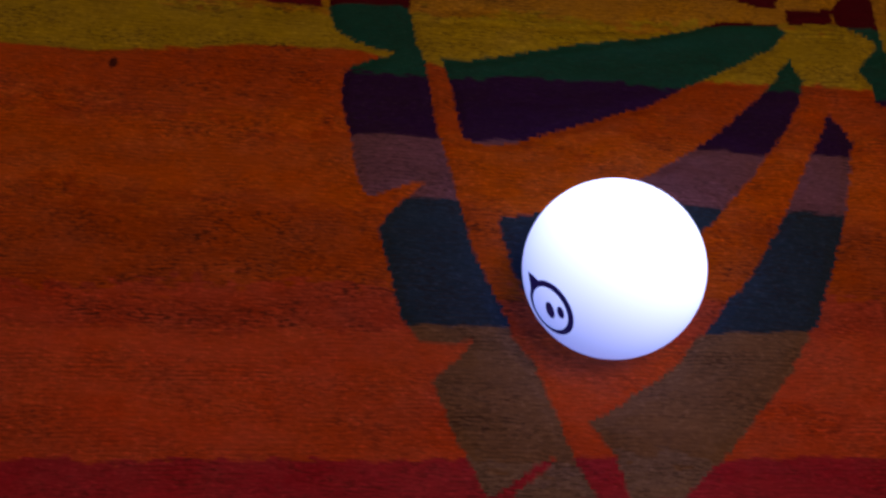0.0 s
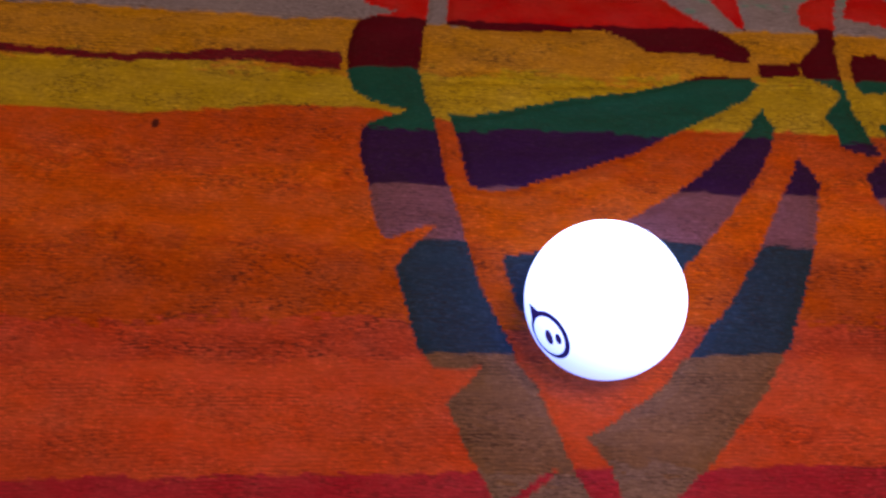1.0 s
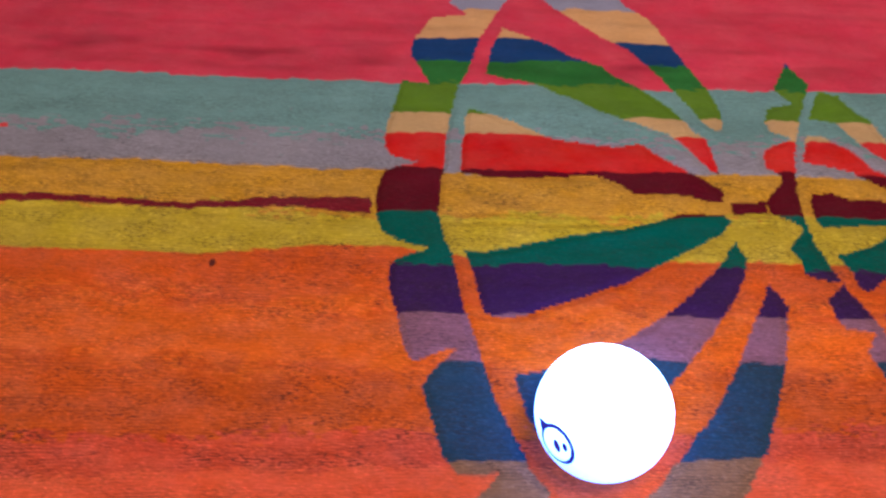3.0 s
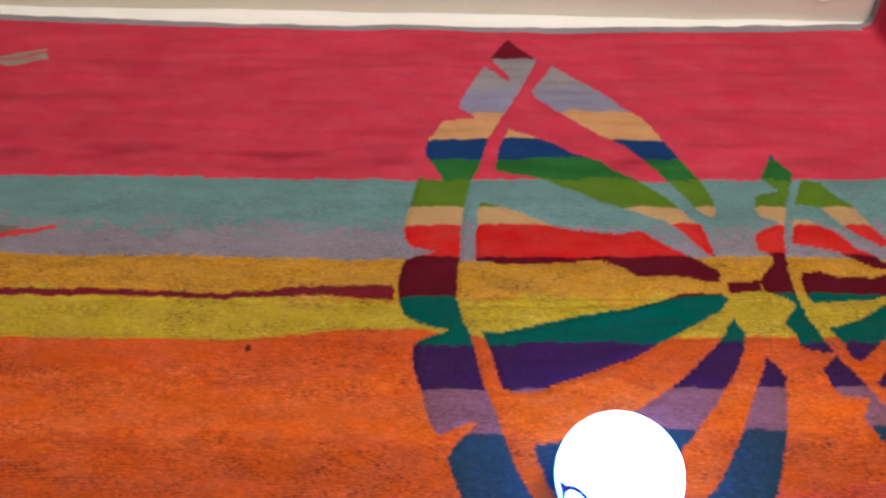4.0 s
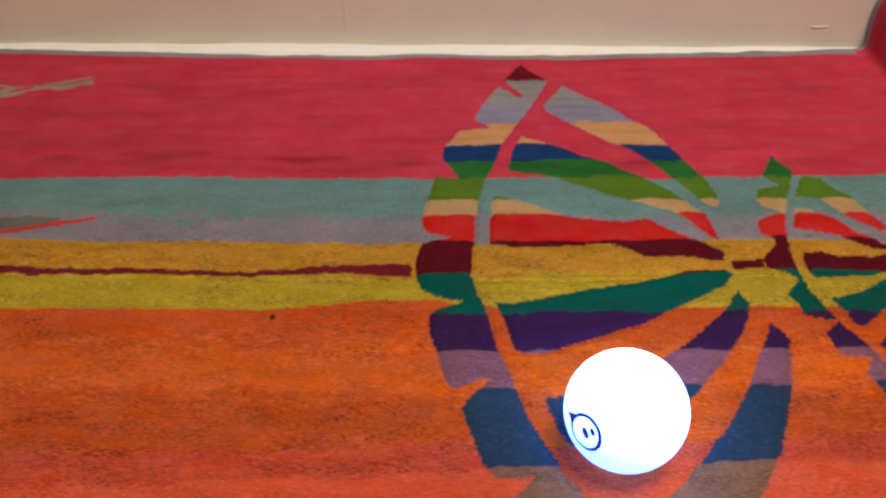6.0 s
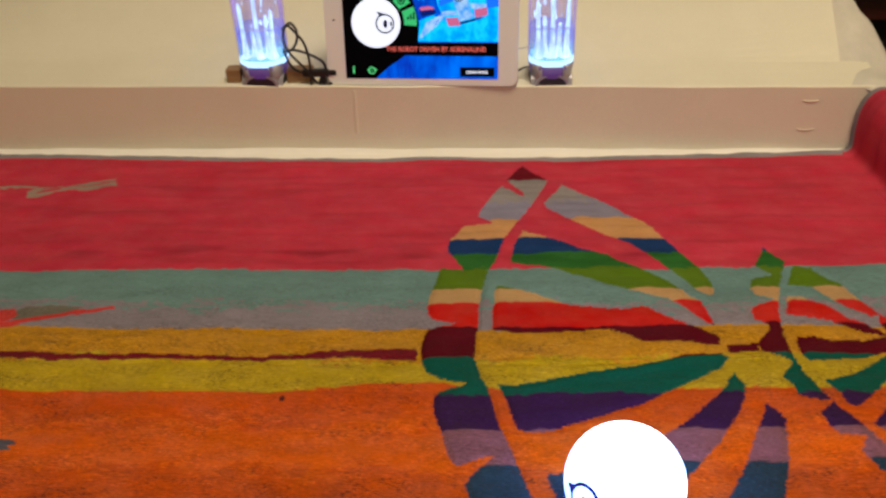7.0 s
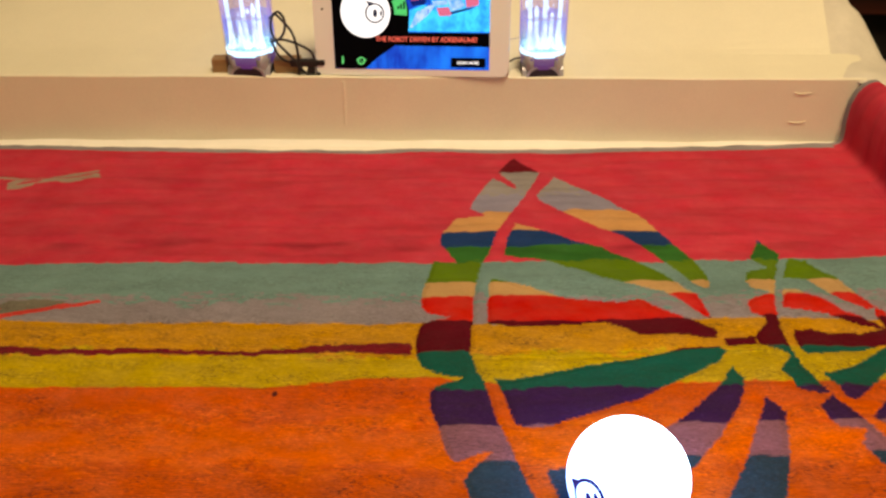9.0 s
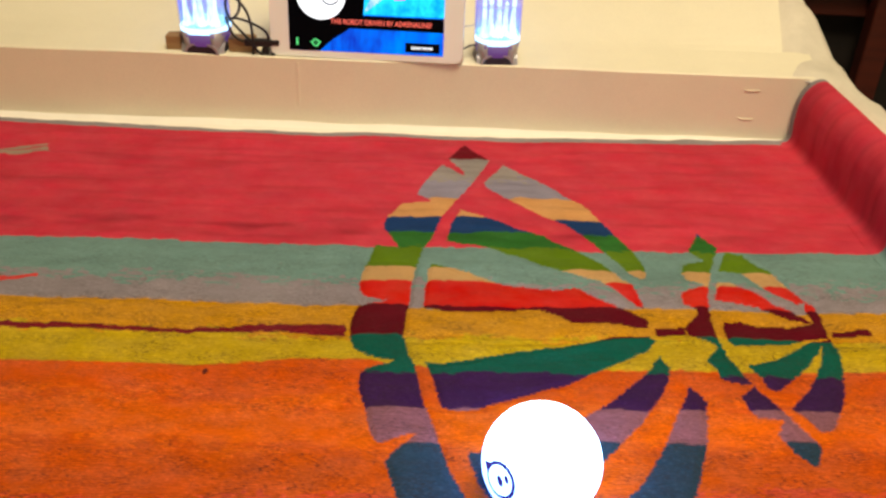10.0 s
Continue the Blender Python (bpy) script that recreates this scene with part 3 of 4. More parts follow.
patch_w = [(-37.8,-13.0), (-36.2,-11.5), (-33.4,-11.2), (-31.2,-11.6), (-31.6,-12.5), (-35.2,-13.7)]
wedge_w = [(-46,-11.6), (-36.9,-11.9), (-36.4,-12.8), (-37.4,-14.8), (-46,-15.6)]
SHELL = [rim_top, rim_low, petal_a, petal_b, petal_c, petal_d, petal_e, petal_f, rim2_top, rim2_low, fan_a, fan_b, fan_c, fan_d, fan_e, bar_a, bar_b]
# stripes from the far edge to the near one: lower limit in centimetres, softness, dye
GROUND = [(-5.2, 0.12, (0.545, 0.042, 0.070)), (-10.8, 1.6, (0.15, 0.262, 0.255)), (-13.9, 0.12, (0.246, 0.22, 0.255)), (-17.7, 0.7, (0.528, 0.255, 0.00704)), (-21.2, 0.12, (0.475, 0.334, 0.0044)),
          (-25.0, 1.5, (0.581, 0.0898, 0.00352)), (-29.2, 1.0, (0.678, 0.12, 0.00352)), (-33.4, 0.5, (0.554, 0.088, 0.0044)), (-35.5, 0.35, (0.572, 0.0748, 0.0264)), (-38.4, 1.2, (0.678, 0.0968, 0.0264)), (-41.0, 0.2, (0.651, 0.0862, 0.0211)), (-200, 1, (0.458, 0.0282, 0.0422))]
FIGURE = [(11.9, 0.1, (0.141, 0.00704, 0.0141)), (7.2, 1.2, (0.29, 0.264, 0.255)), (3.7, 0.2, (0.264, 0.246, 0.326)), (0.0, 0.1, (0.598, 0.308, 0.114)), (-2.5, 0.2, (0.0123, 0.0422, 0.141)), (-5.1, 0.3, (0.0282, 0.136, 0.0229)), (-8.5, 0.1, (0.0968, 0.18, 0.00704)),
          (-10.4, 0.1, (0.475, 0.29, 0.123)), (-13.6, 0.1, (0.53, 0.016, 0.007)), (-17.5, 0.1, (0.0924, 0.00352, 0.00968)), (-21.7, 0.2, (0.00352, 0.0862, 0.0634)), (-25.4, 0.1, (0.037, 0.0114, 0.0686)),
          (-28.8, 0.2, (0.229, 0.0986, 0.145)), (-35.2, 0.1, (0.0202, 0.0493, 0.0915)), (-41.0, 0.8, (0.229, 0.119, 0.066)), (-200, 1, (0.238, 0.145, 0.11))]
KNOT, KNOT_X = 0.0012, 0.0011


def inside(poly, x, y):
    hit = np.zeros(x.shape, bool)
    px, py = poly[-1]
    for qx, qy in poly:
        if qy != py:
            hit ^= ((qy > y) != (py > y)) & (x < (px - qx) * (y - qy) / (py - qy) + qx)
        px, py = qx, qy
    return hit


def banded(bands, y, jitter):
    rgb = np.empty(y.shape + (3,))
    rgb[...] = bands[-1][2]
    for limit, soft, colour in bands[-2::-1]:
        f = np.clip((y + jitter * soft - limit) / 0.08 + 0.5, 0, 1)[..., None]
        rgb = rgb * (1 - f) + np.array(colour) * f
    return rgb


def rug_dyes(x, y):
    """The dye of each knot, by its place on the rug in centimetres."""
    low = np.clip(-24 - y, 0, 16)
    lean = np.where(x > 0, x * (0.042 + 0.0030 * low), x * (0.008 + 0.0055 * low))
    wave = 0.16 * lattice_noise(x / 6, y / 8, 1) + 0.09 * lattice_noise(x / 1.6, y / 9, 2)
    level = y - lean + wave
    speck = 0.9 * lattice_noise(x / 0.5, y / 0.16, 3) + 0.7 * lattice_noise(x / 3, y / 0.5, 4)
    shift = 0.9 * np.exp(-((x + 2) / 5.5) ** 2) - 0.75 * np.clip((-9 - x) / 8, 0, 1)
    swell = np.exp(-((y + 21.2) / 1.6) ** 2)
    ground = banded(GROUND, level - shift * swell, speck)
    figure = banded(FIGURE, level, speck)
    jx, jy = 0.075 * lattice_noise(x / 1.7, y / 0.2, 5), 0.05 * lattice_noise(x / 0.6, y / 0.9, 6)
    mask = np.zeros(x.shape, bool)
    # the motifs' outlines step from knot to knot
    kx, ky = (np.floor((x + jx) / 0.13) + 0.5) * 0.13, (np.floor((y - 0.03 * x + jy) / 0.17) + 0.5) * 0.17 + 0.03 * x
    for poly in SHELL:
        mask |= inside(poly, kx, ky)
    rgb = np.where(mask[..., None], figure, ground)
    # darker, uneven rows in the red field
    rgb = rgb * (1 - 0.34 * np.clip(lattice_noise(x / 3.2, y / 0.8, 31) + 0.05, 0, 1) * np.exp(-((level + 2.4) / 1.5) ** 2) - 0.16 * np.clip(lattice_noise(x / 6, y / 0.7, 33), 0, 1) * (level > -5))[..., None]
    worn = np.interp(level, [-45, -41, -36, -35, -30, -29, -24, -21.5, -21, -14, -13.5, -6, -5, 20], [0.5, 0.55, 0.5, 0.95, 0.95, 0.55, 0.62, 0.68, 0.7, 0.7, 0.4, 0.25, 0.10, 0.08])
    worn = np.where(mask, np.interp(level, [-42, -35.3, -35, -29, -28.5, -25.6, -25.2, -21.8, -21.5, -13, 0], [0.7, 0.7, 0.6, 0.6, 0.5, 0.5, 0.45, 0.45, 0.4, 0.2, 0.1]), worn)
    worn = np.clip(worn * (1 + 0.45 * lattice_noise(x / 4, y / 1.3, 9)), 0, 1)
    for poly, colour in ((line_w, (0.16, 0.010, 0.016)), (scrib, (0.34, 0.25, 0.20)), (scrib_w, (0.34, 0.25, 0.20)), (patch_w, (0.16, 0.15, 0.12)), (wedge_w, (0.56, 0.05, 0.04)), (redl, (0.56, 0.05, 0.04))):
        rgb[inside(poly, x + 2.5 * jx, y + 2.5 * jy)] = colour
    gap = (np.hypot((x + 41) / 3.6, (y - 10.1 - 0.16 * (x + 41)) / 0.16) < 1)
    for gx, gy, run in ((-39.6, 10.9, 1.9), (-43.6, 9.3, 1.4), (-38.0, 11.6, 1.0)):
        gap |= np.hypot((x - gx) / run, (y - gy - 0.22 * (x - gx)) / 0.15) < 1
    rgb[gap] = (0.50, 0.04, 0.066)
    # a small dark tuft and a bluish patch of stray weft
    rgb[np.hypot((x + 11.4) / 0.22, (y + 22.4) / 0.30) < 1] = (0.10, 0.02, 0.012)
    rgb[np.hypot((x + 31) / 2.0, (y + 27.9) / 0.7) < 0.8 + 0.4 * lattice_noise(x / 1.2, y / 0.3, 8)] = (0.10, 0.10, 0.13)
    return np.concatenate([rgb, worn[..., None]], -1), mask, level


def rug():
    us = np.concatenate([np.linspace(-0.76, -0.585, 60), np.arange(-0.582, 0.4185, KNOT_X)])
    # over the right wall: up its inner side, round the rim and down outside, as x offset and height
    path = [(-0.012, 0.0), (-0.006, 0.0006), (-0.002, 0.004), (-0.0012, 0.010), (-0.0022, 0.030), (-0.0015, 0.050), (0.003, 0.064), (0.0105, 0.0725), (0.0195, 0.0755), (0.0255, 0.0735), (0.0295, 0.067), (0.031, 0.055), (0.0315, 0.02)]
    seg = np.hypot(*np.diff(np.array(path), axis=0).T)
    along = np.concatenate([[0], np.cumsum(seg)])
    ss = np.arange(0.0, along[-1], 0.0016)
    px, pz = np.interp(ss, along, [p[0] for p in path]), np.interp(ss, along, [p[1] for p in path])
    for turn in range(3):
        px[2:-2] = (px[:-4] + px[1:-3] + px[2:-2] + px[3:-1] + px[4:]) / 5
        pz[2:-2] = (pz[:-4] + pz[1:-3] + pz[2:-2] + pz[3:-1] + pz[4:]) / 5
    vs = np.concatenate([np.linspace(-0.86, -0.505, 90), np.arange(-0.5025, 0.1725, KNOT)])
    nflat, nu, nv = len(us), len(us) + len(ss), len(vs)
    V = np.repeat(vs[:, None], nu, 1)
    edge = 0.1735 + 0.062 * (np.concatenate([us, np.full(len(ss), 0.43)]) + 0.09) ** 2
    V = V + (edge - 0.172)[None, :] * np.clip((V - 0.11) / 0.062, 0, 1) ** 2
    X = np.empty((nv, nu))
    right = 0.427 + (0.19 - V) * 0.09
    t = (us - us[0]) / (us[-1] - us[0])
    stretch = (right[:, :1] - 0.012) - us[-1]
    X[:, :nflat] = us[None, :] + stretch * np.clip((us[None, :] - 0.30) / (us[-1] - 0.30), 0, 1)
    X[:, nflat:] = right[:, nflat:] + px[None, :]
    Z = np.zeros((nv, nu))
    Z[:, nflat:] = pz[None, :]
    wr = 0.0014 * lattice_noise(X * 14 + V * 8, V * 22 - X * 5, 11) + 0.0006 * lattice_noise(X * 45, V * 60, 12) + 0.00025 * lattice_noise(X * 160, V * 260, 13)
    # a few long, low wrinkles where the cloth has been pushed together
    for ax, ay, bx, by, width, lift in ((-0.62, 0.092, -0.30, 0.104, 0.006, 0.0016), (-0.24, 0.075, 0.05, 0.118, 0.005, 0.0010), (-0.46, 0.030, -0.20, 0.060, 0.007, 0.0012), (0.12, 0.135, 0.40, 0.150, 0.006, 0.0016),
                                        (0.18, 0.060, 0.38, 0.085, 0.008, 0.0012), (-0.12, -0.020, 0.00, -0.012, 0.007, 0.0015), (-0.45, 0.145, 0.10, 0.150, 0.006, 0.0012), (0.30, -0.235, 0.36, -0.300, 0.004, 0.0014),
                                        (0.10, -0.185, 0.30, -0.160, 0.006, 0.0012), (-0.60, -0.150, -0.05, -0.158, 0.008, 0.0012)):
        run = math.hypot(bx - ax, by - ay)
        along_it = ((X - ax) * (bx - ax) + (V - ay) * (by - ay)) / run
        off = ((V - ay) * (bx - ax) - (X - ax) * (by - ay)) / run + 0.006 * lattice_noise(along_it * 22, along_it * 0 + 5, 21)
        wr = wr + 1.9 * lift * np.exp(-(off / width) ** 2) * np.clip(along_it / 0.05, 0, 1) * np.clip((run - along_it) / 0.05, 0, 1)
    calm = 1 - np.exp(-(((X - 0.1225) / 0.03) ** 2 + ((V + 0.332) / 0.03) ** 2))
    Z[:, :nflat] += (wr * calm)[:, :nflat]
    slow = 0.0016 * lattice_noise(V * 9, V * 0 + 3, 14)
    X[:, nflat:] += slow[:, nflat:] * np.clip(pz / 0.03, 0, 1)[None, :]
    Z[:, nflat:] += wr[:, nflat - 1:nflat] * np.clip(1 - ss / 0.02, 0, 1)[None, :] + 0.6 * slow[:, nflat:] * np.clip(pz / 0.05, 0, 1)[None, :]
    # bound far edge, rolled down to the box's bottom
    rows_x, rows_y, rows_z = [X], [V], [Z]
    for dy, drop in ((0.0015, 0.0004), (0.0030, 0.0014), (0.0036, 0.0040)):
        rows_x.append(X[-1:]), rows_y.append(V[-1:] + dy), rows_z.append(Z[-1:] - drop)
    X, V, Z = np.concatenate(rows_x), np.concatenate(rows_y), np.concatenate(rows_z)
    nv = len(X)
    cx = (X[:-1, :-1] + X[1:, 1:]) / 2 * 100
    cy = (V[:-1, :-1] + V[1:, 1:]) / 2 * 100
    arc = np.concatenate([us, 0.415 + ss])
    cx = np.where(np.arange(nu - 1)[None, :] >= nflat - 1, 100 * ((arc[:-1] + arc[1:]) / 2)[None, :], cx)
    # each knot takes the mean dye of the wool that passes under it
    hx, hy = 0.25 * np.abs(np.diff(cx, axis=1, append=cx[:, -1:] + 0.1)), 0.25 * np.diff(cy, axis=0, append=cy[-1:] + 0.05)
    rgb, soft_mask = 0.0, 0.0
    for sx, sy in ((-1, -1), (1, -1), (-1, 1), (1, 1)):
        tint, mask, level = rug_dyes(cx + sx * hx, cy + sy * hy)
        rgb, soft_mask = rgb + 0.25 * tint, soft_mask + 0.25 * mask
    mask = soft_mask > 0.5
    # shallow grooves where two dyes meet, and a plump pile between them
    soft = mask.astype(float)
    for axis in (0, 1):
        soft = sum(np.roll(soft, k, axis) for k in range(-3, 4)) / 7
    groove = 4 * soft * (1 - soft)
    for limit in (-5.2, -13.9, -17.4, -18.1, -21.2):
        groove = np.maximum(groove, np.where(mask, 0.0, np.exp(-((level - limit) / 0.28) ** 2)))
    plump = np.interp(level, [-30, -22, -13, -6, 0], [0.6, 1.0, 1.0, 0.7, 0.4])
    groove = np.pad(groove * plump, ((0, 1), (0, 1)), mode="edge")
    puff = 0.0005 * lattice_noise(X * 75, V * 120, 17) + 0.0005 * lattice_noise(X * 26, V * 55, 18)
    Z = Z + (puff - 0.0015 * groove) * np.clip((nflat + 12 - np.arange(nu)) / 40, 0.0, 1.0)[None, :] * np.clip(0.12 + np.hypot(X - 0.122, V + 0.3315) / 0.04 - 0.3, 0, 1)
    rgb[:, nflat:, 3] *= 0.2
    rgb[nv - 10:, :nflat] = (0.27, 0.25, 0.27, 0.1)
    rgb[nv - 7:, nflat:] = (0.27, 0.25, 0.27, 0.1)
    idx = np.arange(nv * nu).reshape(nv, nu)
    quads = np.stack([idx[:-1, :-1], idx[:-1, 1:], idx[1:, 1:], idx[1:, :-1]], -1).reshape(-1, 4)
    me = bpy.data.meshes.new("rug")
    me.vertices.add(nv * nu)
    me.vertices.foreach_set("co", np.stack([X, V, Z], -1).astype(np.float32).ravel())
    me.loops.add(quads.size)
    me.loops.foreach_set("vertex_index", quads.astype(np.int32).ravel())
    me.polygons.add(len(quads))
    me.polygons.foreach_set("loop_start", np.arange(0, quads.size, 4, dtype=np.int32))
    me.update(calc_edges=True)
    me.polygons.foreach_set("use_smooth", np.ones(len(quads), bool))
    # weft rows follow the pull of the cloth
    low = np.clip(-0.24 - V, 0, 0.16) * 100
    pull = V - np.where(X > 0, X * (0.042 + 0.0030 * low), X * (0.008 + 0.0055 * low))
    rows = me.attributes.new("weft", "FLOAT_VECTOR", "POINT")
    rows.data.foreach_set("vector", np.stack([X, pull, 0 * X], -1).astype(np.float32).ravel())
    at = me.attributes.new("dye", "FLOAT_COLOR", "FACE")
    at.data.foreach_set("color", rgb.astype(np.float32).ravel())
    me.materials.append(M_RUG)
    me.validate()
    tagged(new("rug", me), "woven wool rug with coloured stripes and two shell motifs", "rug")


rug()

# ---- the lit robot ball ----
BALL_R, BALL_AT = 0.0358, (0.1220, -0.3325, 0.0)


def ball():
    e = thing("robot_ball", BALL_AT, "glowing bluish-white plastic robot ball on the rug", "robot ball")
    bm = bmesh.new()
    bmesh.ops.create_uvsphere(bm, u_segments=72, v_segments=40, radius=BALL_R)
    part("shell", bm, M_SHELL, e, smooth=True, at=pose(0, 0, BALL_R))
    # printed mark: a ring with a pointed tuft and two ovals, wrapped on the shell
    az, el = math.radians(-138.5), math.radians(12)
    out = Vector((math.cos(el) * math.cos(az), math.cos(el) * math.sin(az), math.sin(el)))
    right = Vector((-math.sin(az), math.cos(az), 0))
    spin = math.radians(42)
    up = out.cross(right)
    right, up = right * math.cos(spin) + up * math.sin(spin), up * math.cos(spin) - right * math.sin(spin)

    def wrap(u, v, lift=0.00025):
        u, v = 0.87 * u, 0.87 * v
        a = math.hypot(u, v) / BALL_R
        s = math.sin(a) / max(a, 1e-6) / BALL_R
        d = out * math.cos(a) + (right * u + up * v) * s
        return d * (BALL_R + lift) + Vector((0, 0, BALL_R))

    n, r0, r1 = 56, 0.0106, 0.0133
    verts = [wrap(r * math.cos(2 * math.pi * i / n), r * math.sin(2 * math.pi * i / n), l) for l in (0.00025,) for i in range(n) for r in (r0, (r0 + r1) / 2, r1)]
    faces = []
    for i in range(n):
        a, b = 3 * i, 3 * ((i + 1) % n)
        faces += [(a, a + 1, b + 1, b), (a + 1, a + 2, b + 2, b + 1)]
    tuft = [(-0.0046, 0.0124), (-0.0088, 0.0136), (-0.0142, 0.0142), (-0.0124, 0.0108), (-0.0114, 0.0073), (-0.0119, 0.0044)]
    k = len(verts)
    verts += [wrap(u, v, 0.0003) for u, v in tuft]
    faces += [(k, k + 1, k + 4), (k + 1, k + 2, k + 3), (k + 1, k + 3, k + 4), (k, k + 4, k + 5)]
    part("printed_ring", mesh_from("printed_ring", verts, faces, M_MARK, True), None, e, "navy ring printed on the shell")
    for cu, ru, rv in ((0.0012, 0.0025, 0.0041), (0.0072, 0.0018, 0.0030)):
        verts = [wrap(cu, 0.0)] + [wrap(cu + ru * math.cos(2 * math.pi * i / 24), rv * math.sin(2 * math.pi * i / 24)) for i in range(24)]
        part("printed_dot", mesh_from("printed_dot", verts, [(0, 1 + i, 1 + (i + 1) % 24) for i in range(24)], M_MARK, True), None, e, "navy oval printed on the shell")


ball()


# ---- water speakers ----
def water_speaker(at, turn, half, heights, label):
    e = thing("water_speaker", at, label, "speaker", "pair of water speakers beside the tablet", turn)
    foot, top, level = 0.022, 0.178, 0.062
    sq = squircle(1.0, 0.78)

    def ring(h, z, grow=1.0):
        return [(x * h * grow, y * h * grow, z) for x, y in sq]

    # silver foot that tapers downwards, with an arched dark opening in front
    part("foot", lofted([ring(half, 0.0, 0.80), ring(half, 0.002, 0.84), ring(half, 0.012, 0.93), ring(half, foot, 1.0)]), M_VIOLET, e, "violet-lit plastic foot", True)
    for sx in (-1, 1):
        for sy in (-1, 1):
            post = [(0.44, 0.90), (0.66, 0.80), (0.80, 0.66), (0.90, 0.44), (0.60, 0.60)]
            rings = [[(sx * x * half * g * 1.02, sy * y * half * g * 1.02, z) for x, y in post] for g, z in ((0.90, 0.0), (0.97, 0.010), (1.05, foot + 0.002))]
            part("corner_post", lofted(rings), M_SILVER, e, "silver corner post", True)
    for face in range(4):
        turn_m = pose(0, 0, 0, 0, 0, 90 * face)
        w = half * 0.66
        arch = [(-w + 2 * w * i / 16, 0.0108 * math.sqrt(max(0.0, 1 - (i / 8 - 1) ** 2))) for i in range(17)]
        bm = prism(arch, 0.006, (0, -half * 0.90, 0.0003))
        bmesh.ops.transform(bm, matrix=turn_m, verts=bm.verts)
        part("arch_panel", bm, M_GRILLE, e, "dark arched grille")
        rim = [(x * 1.16, z * 1.22 + 0.0) for x, z in arch] + [(x, z) for x, z in arch[::-1]]
        bm = prism(rim, 0.0065, (0, -half * 0.915, 0.0003))
        bmesh.ops.transform(bm, matrix=turn_m, verts=bm.verts)
        part("arch_trim", bm, M_SILVER, e, "silver arch trim")
    # added emission strips that stand in for the foot's light along the tube's sides
    for sx in (-1, 1):
        rings = [[(sx * x * half * g, y * half * g, z) for x, y in ((1.0, -0.26), (1.0, 0.26), (0.94, 0.22), (0.94, -0.22))] for z, g in ((foot + 0.007, 1.0), (foot + 0.08, 1.028), (top, 1.048))]
        edge = part("tube_edge_glow", lofted(rings), M_EDGE, e, "violet glow strip for the tube's edge light", True)
        edge.visible_shadow = False
    part("light_ring", lofted([ring(half, foot + 0.0003, 0.97), ring(half, foot + 0.0065, 0.99)]), M_RING, e, "glowing bluish-white light ring", True)
    tube = part("tube", lofted([ring(half, foot + 0.001, 1.012), ring(half, foot + 0.08, 1.04), ring(half, top, 1.06)], False, False), M_TUBE, e, "clear acrylic tube", True)
    tube.visible_shadow = False
    water = part("water", lofted([ring(half, foot + 0.0068, 0.95), ring(half, level, 0.965)]), M_WATER, e, "violet-lit water", True)
    water.visible_shadow = False
    mist = part("spray", lofted([ring(half, level + 0.0004, 0.93), ring(half, top - 0.004, 0.97)]), M_MIST, e, "lilac lit spray", True)
    mist.visible_shadow = False
    # stray drops and threads of spray above the water
    rng = random.Random(int(at[0] * 1000))
    verts, faces = [], []
    for _ in range(16):
        r, a, z = half * 0.8 * math.sqrt(rng.random()), rng.uniform(0, 6.28), level + 0.002 + 0.034 * rng.random() ** 1.5
        hgt, w, k = rng.uniform(0.002, 0.011), rng.uniform(0.0006, 0.0018), len(verts)
        cx, cy = r * math.cos(a), r * math.sin(a)
        verts += [(cx, cy, z - hgt / 2), (cx + w, cy, z), (cx, cy + w, z), (cx - w, cy, z), (cx, cy - w, z), (cx, cy, z + hgt / 2)]
        for q in range(4):
            faces += [(k, k + 1 + (q + 1) % 4, k + 1 + q), (k + 5, k + 1 + q, k + 1 + (q + 1) % 4)]
    part("drops", mesh_from("drops", verts, faces, M_JET, True), None, e, "lit drops of spray")
    part("water_line", lofted([ring(half, level - 0.0002, 0.968), ring(half, level + 0.0003, 0.968)], False, False), M_WATER, e, "bright rim of the water")
    for i, hgt in enumerate(heights):
        x = half * (-0.62 + 1.24 * i / (len(heights) - 1))
        y = -half * (0.45 - 0.25 * (i % 2))
        rings = []
        for f, r in ((0, 0.0060), (0.08, 0.0038), (0.30, 0.0028), (0.62, 0.0021), (0.86, 0.0023), (0.95, 0.0017), (1.0, 0.0006)):
            lean_x = 0.003 * (i / (len(heights) - 1) - 0.5) * f * f + 0.0002 * math.sin(9 * f + 2 * i)
            rings.append([(x + lean_x + r * math.cos(a), y + r * math.sin(a), foot + 0.007 + hgt * f) for a in [2 * math.pi * k / 10 for k in range(10)]])
        part("water_jet", lofted(rings), M_JET, e, "lit water jet", True)
    # unseen top, made clear and shadowless so that the flap behind stays unshaded
    cap = part("cap", lofted([ring(half, top, 1.06), ring(half, top + 0.004, 1.0), ring(half, top + 0.006, 0.85)], False), M_TUBE, e, "assumed clear top that casts no shadow", True)
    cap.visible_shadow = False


RIM_L, RIM_R = rim_height(-0.216), rim_height(0.098)
water_speaker((-0.2180, 0.2205, RIM_L), -4, 0.0258, (0.060, 0.030, 0.078, 0.046, 0.054), "clear water speaker with violet light beside a black cable")
water_speaker((0.0990, 0.2200, RIM_R), 3, 0.0242, (0.062, 0.044, 0.070, 0.036, 0.064), "clear water speaker with violet light beside the tablet")


def brown_block(x0, x1, label):
    z = rim_height((x0 + x1) / 2)
    bm = box((x1 - x0, 0.016, 0.0155), (0, 0, 0.00775), 0.0011, turn=pose(0, 0, 0, 0, 0, 2.0))
    tagged(part("brown_block", bm, M_BLOCK, at=pose((x0 + x1) / 2, 0.2150, z + 0.0004)), label, "block", "brown blocks beside the speaker")


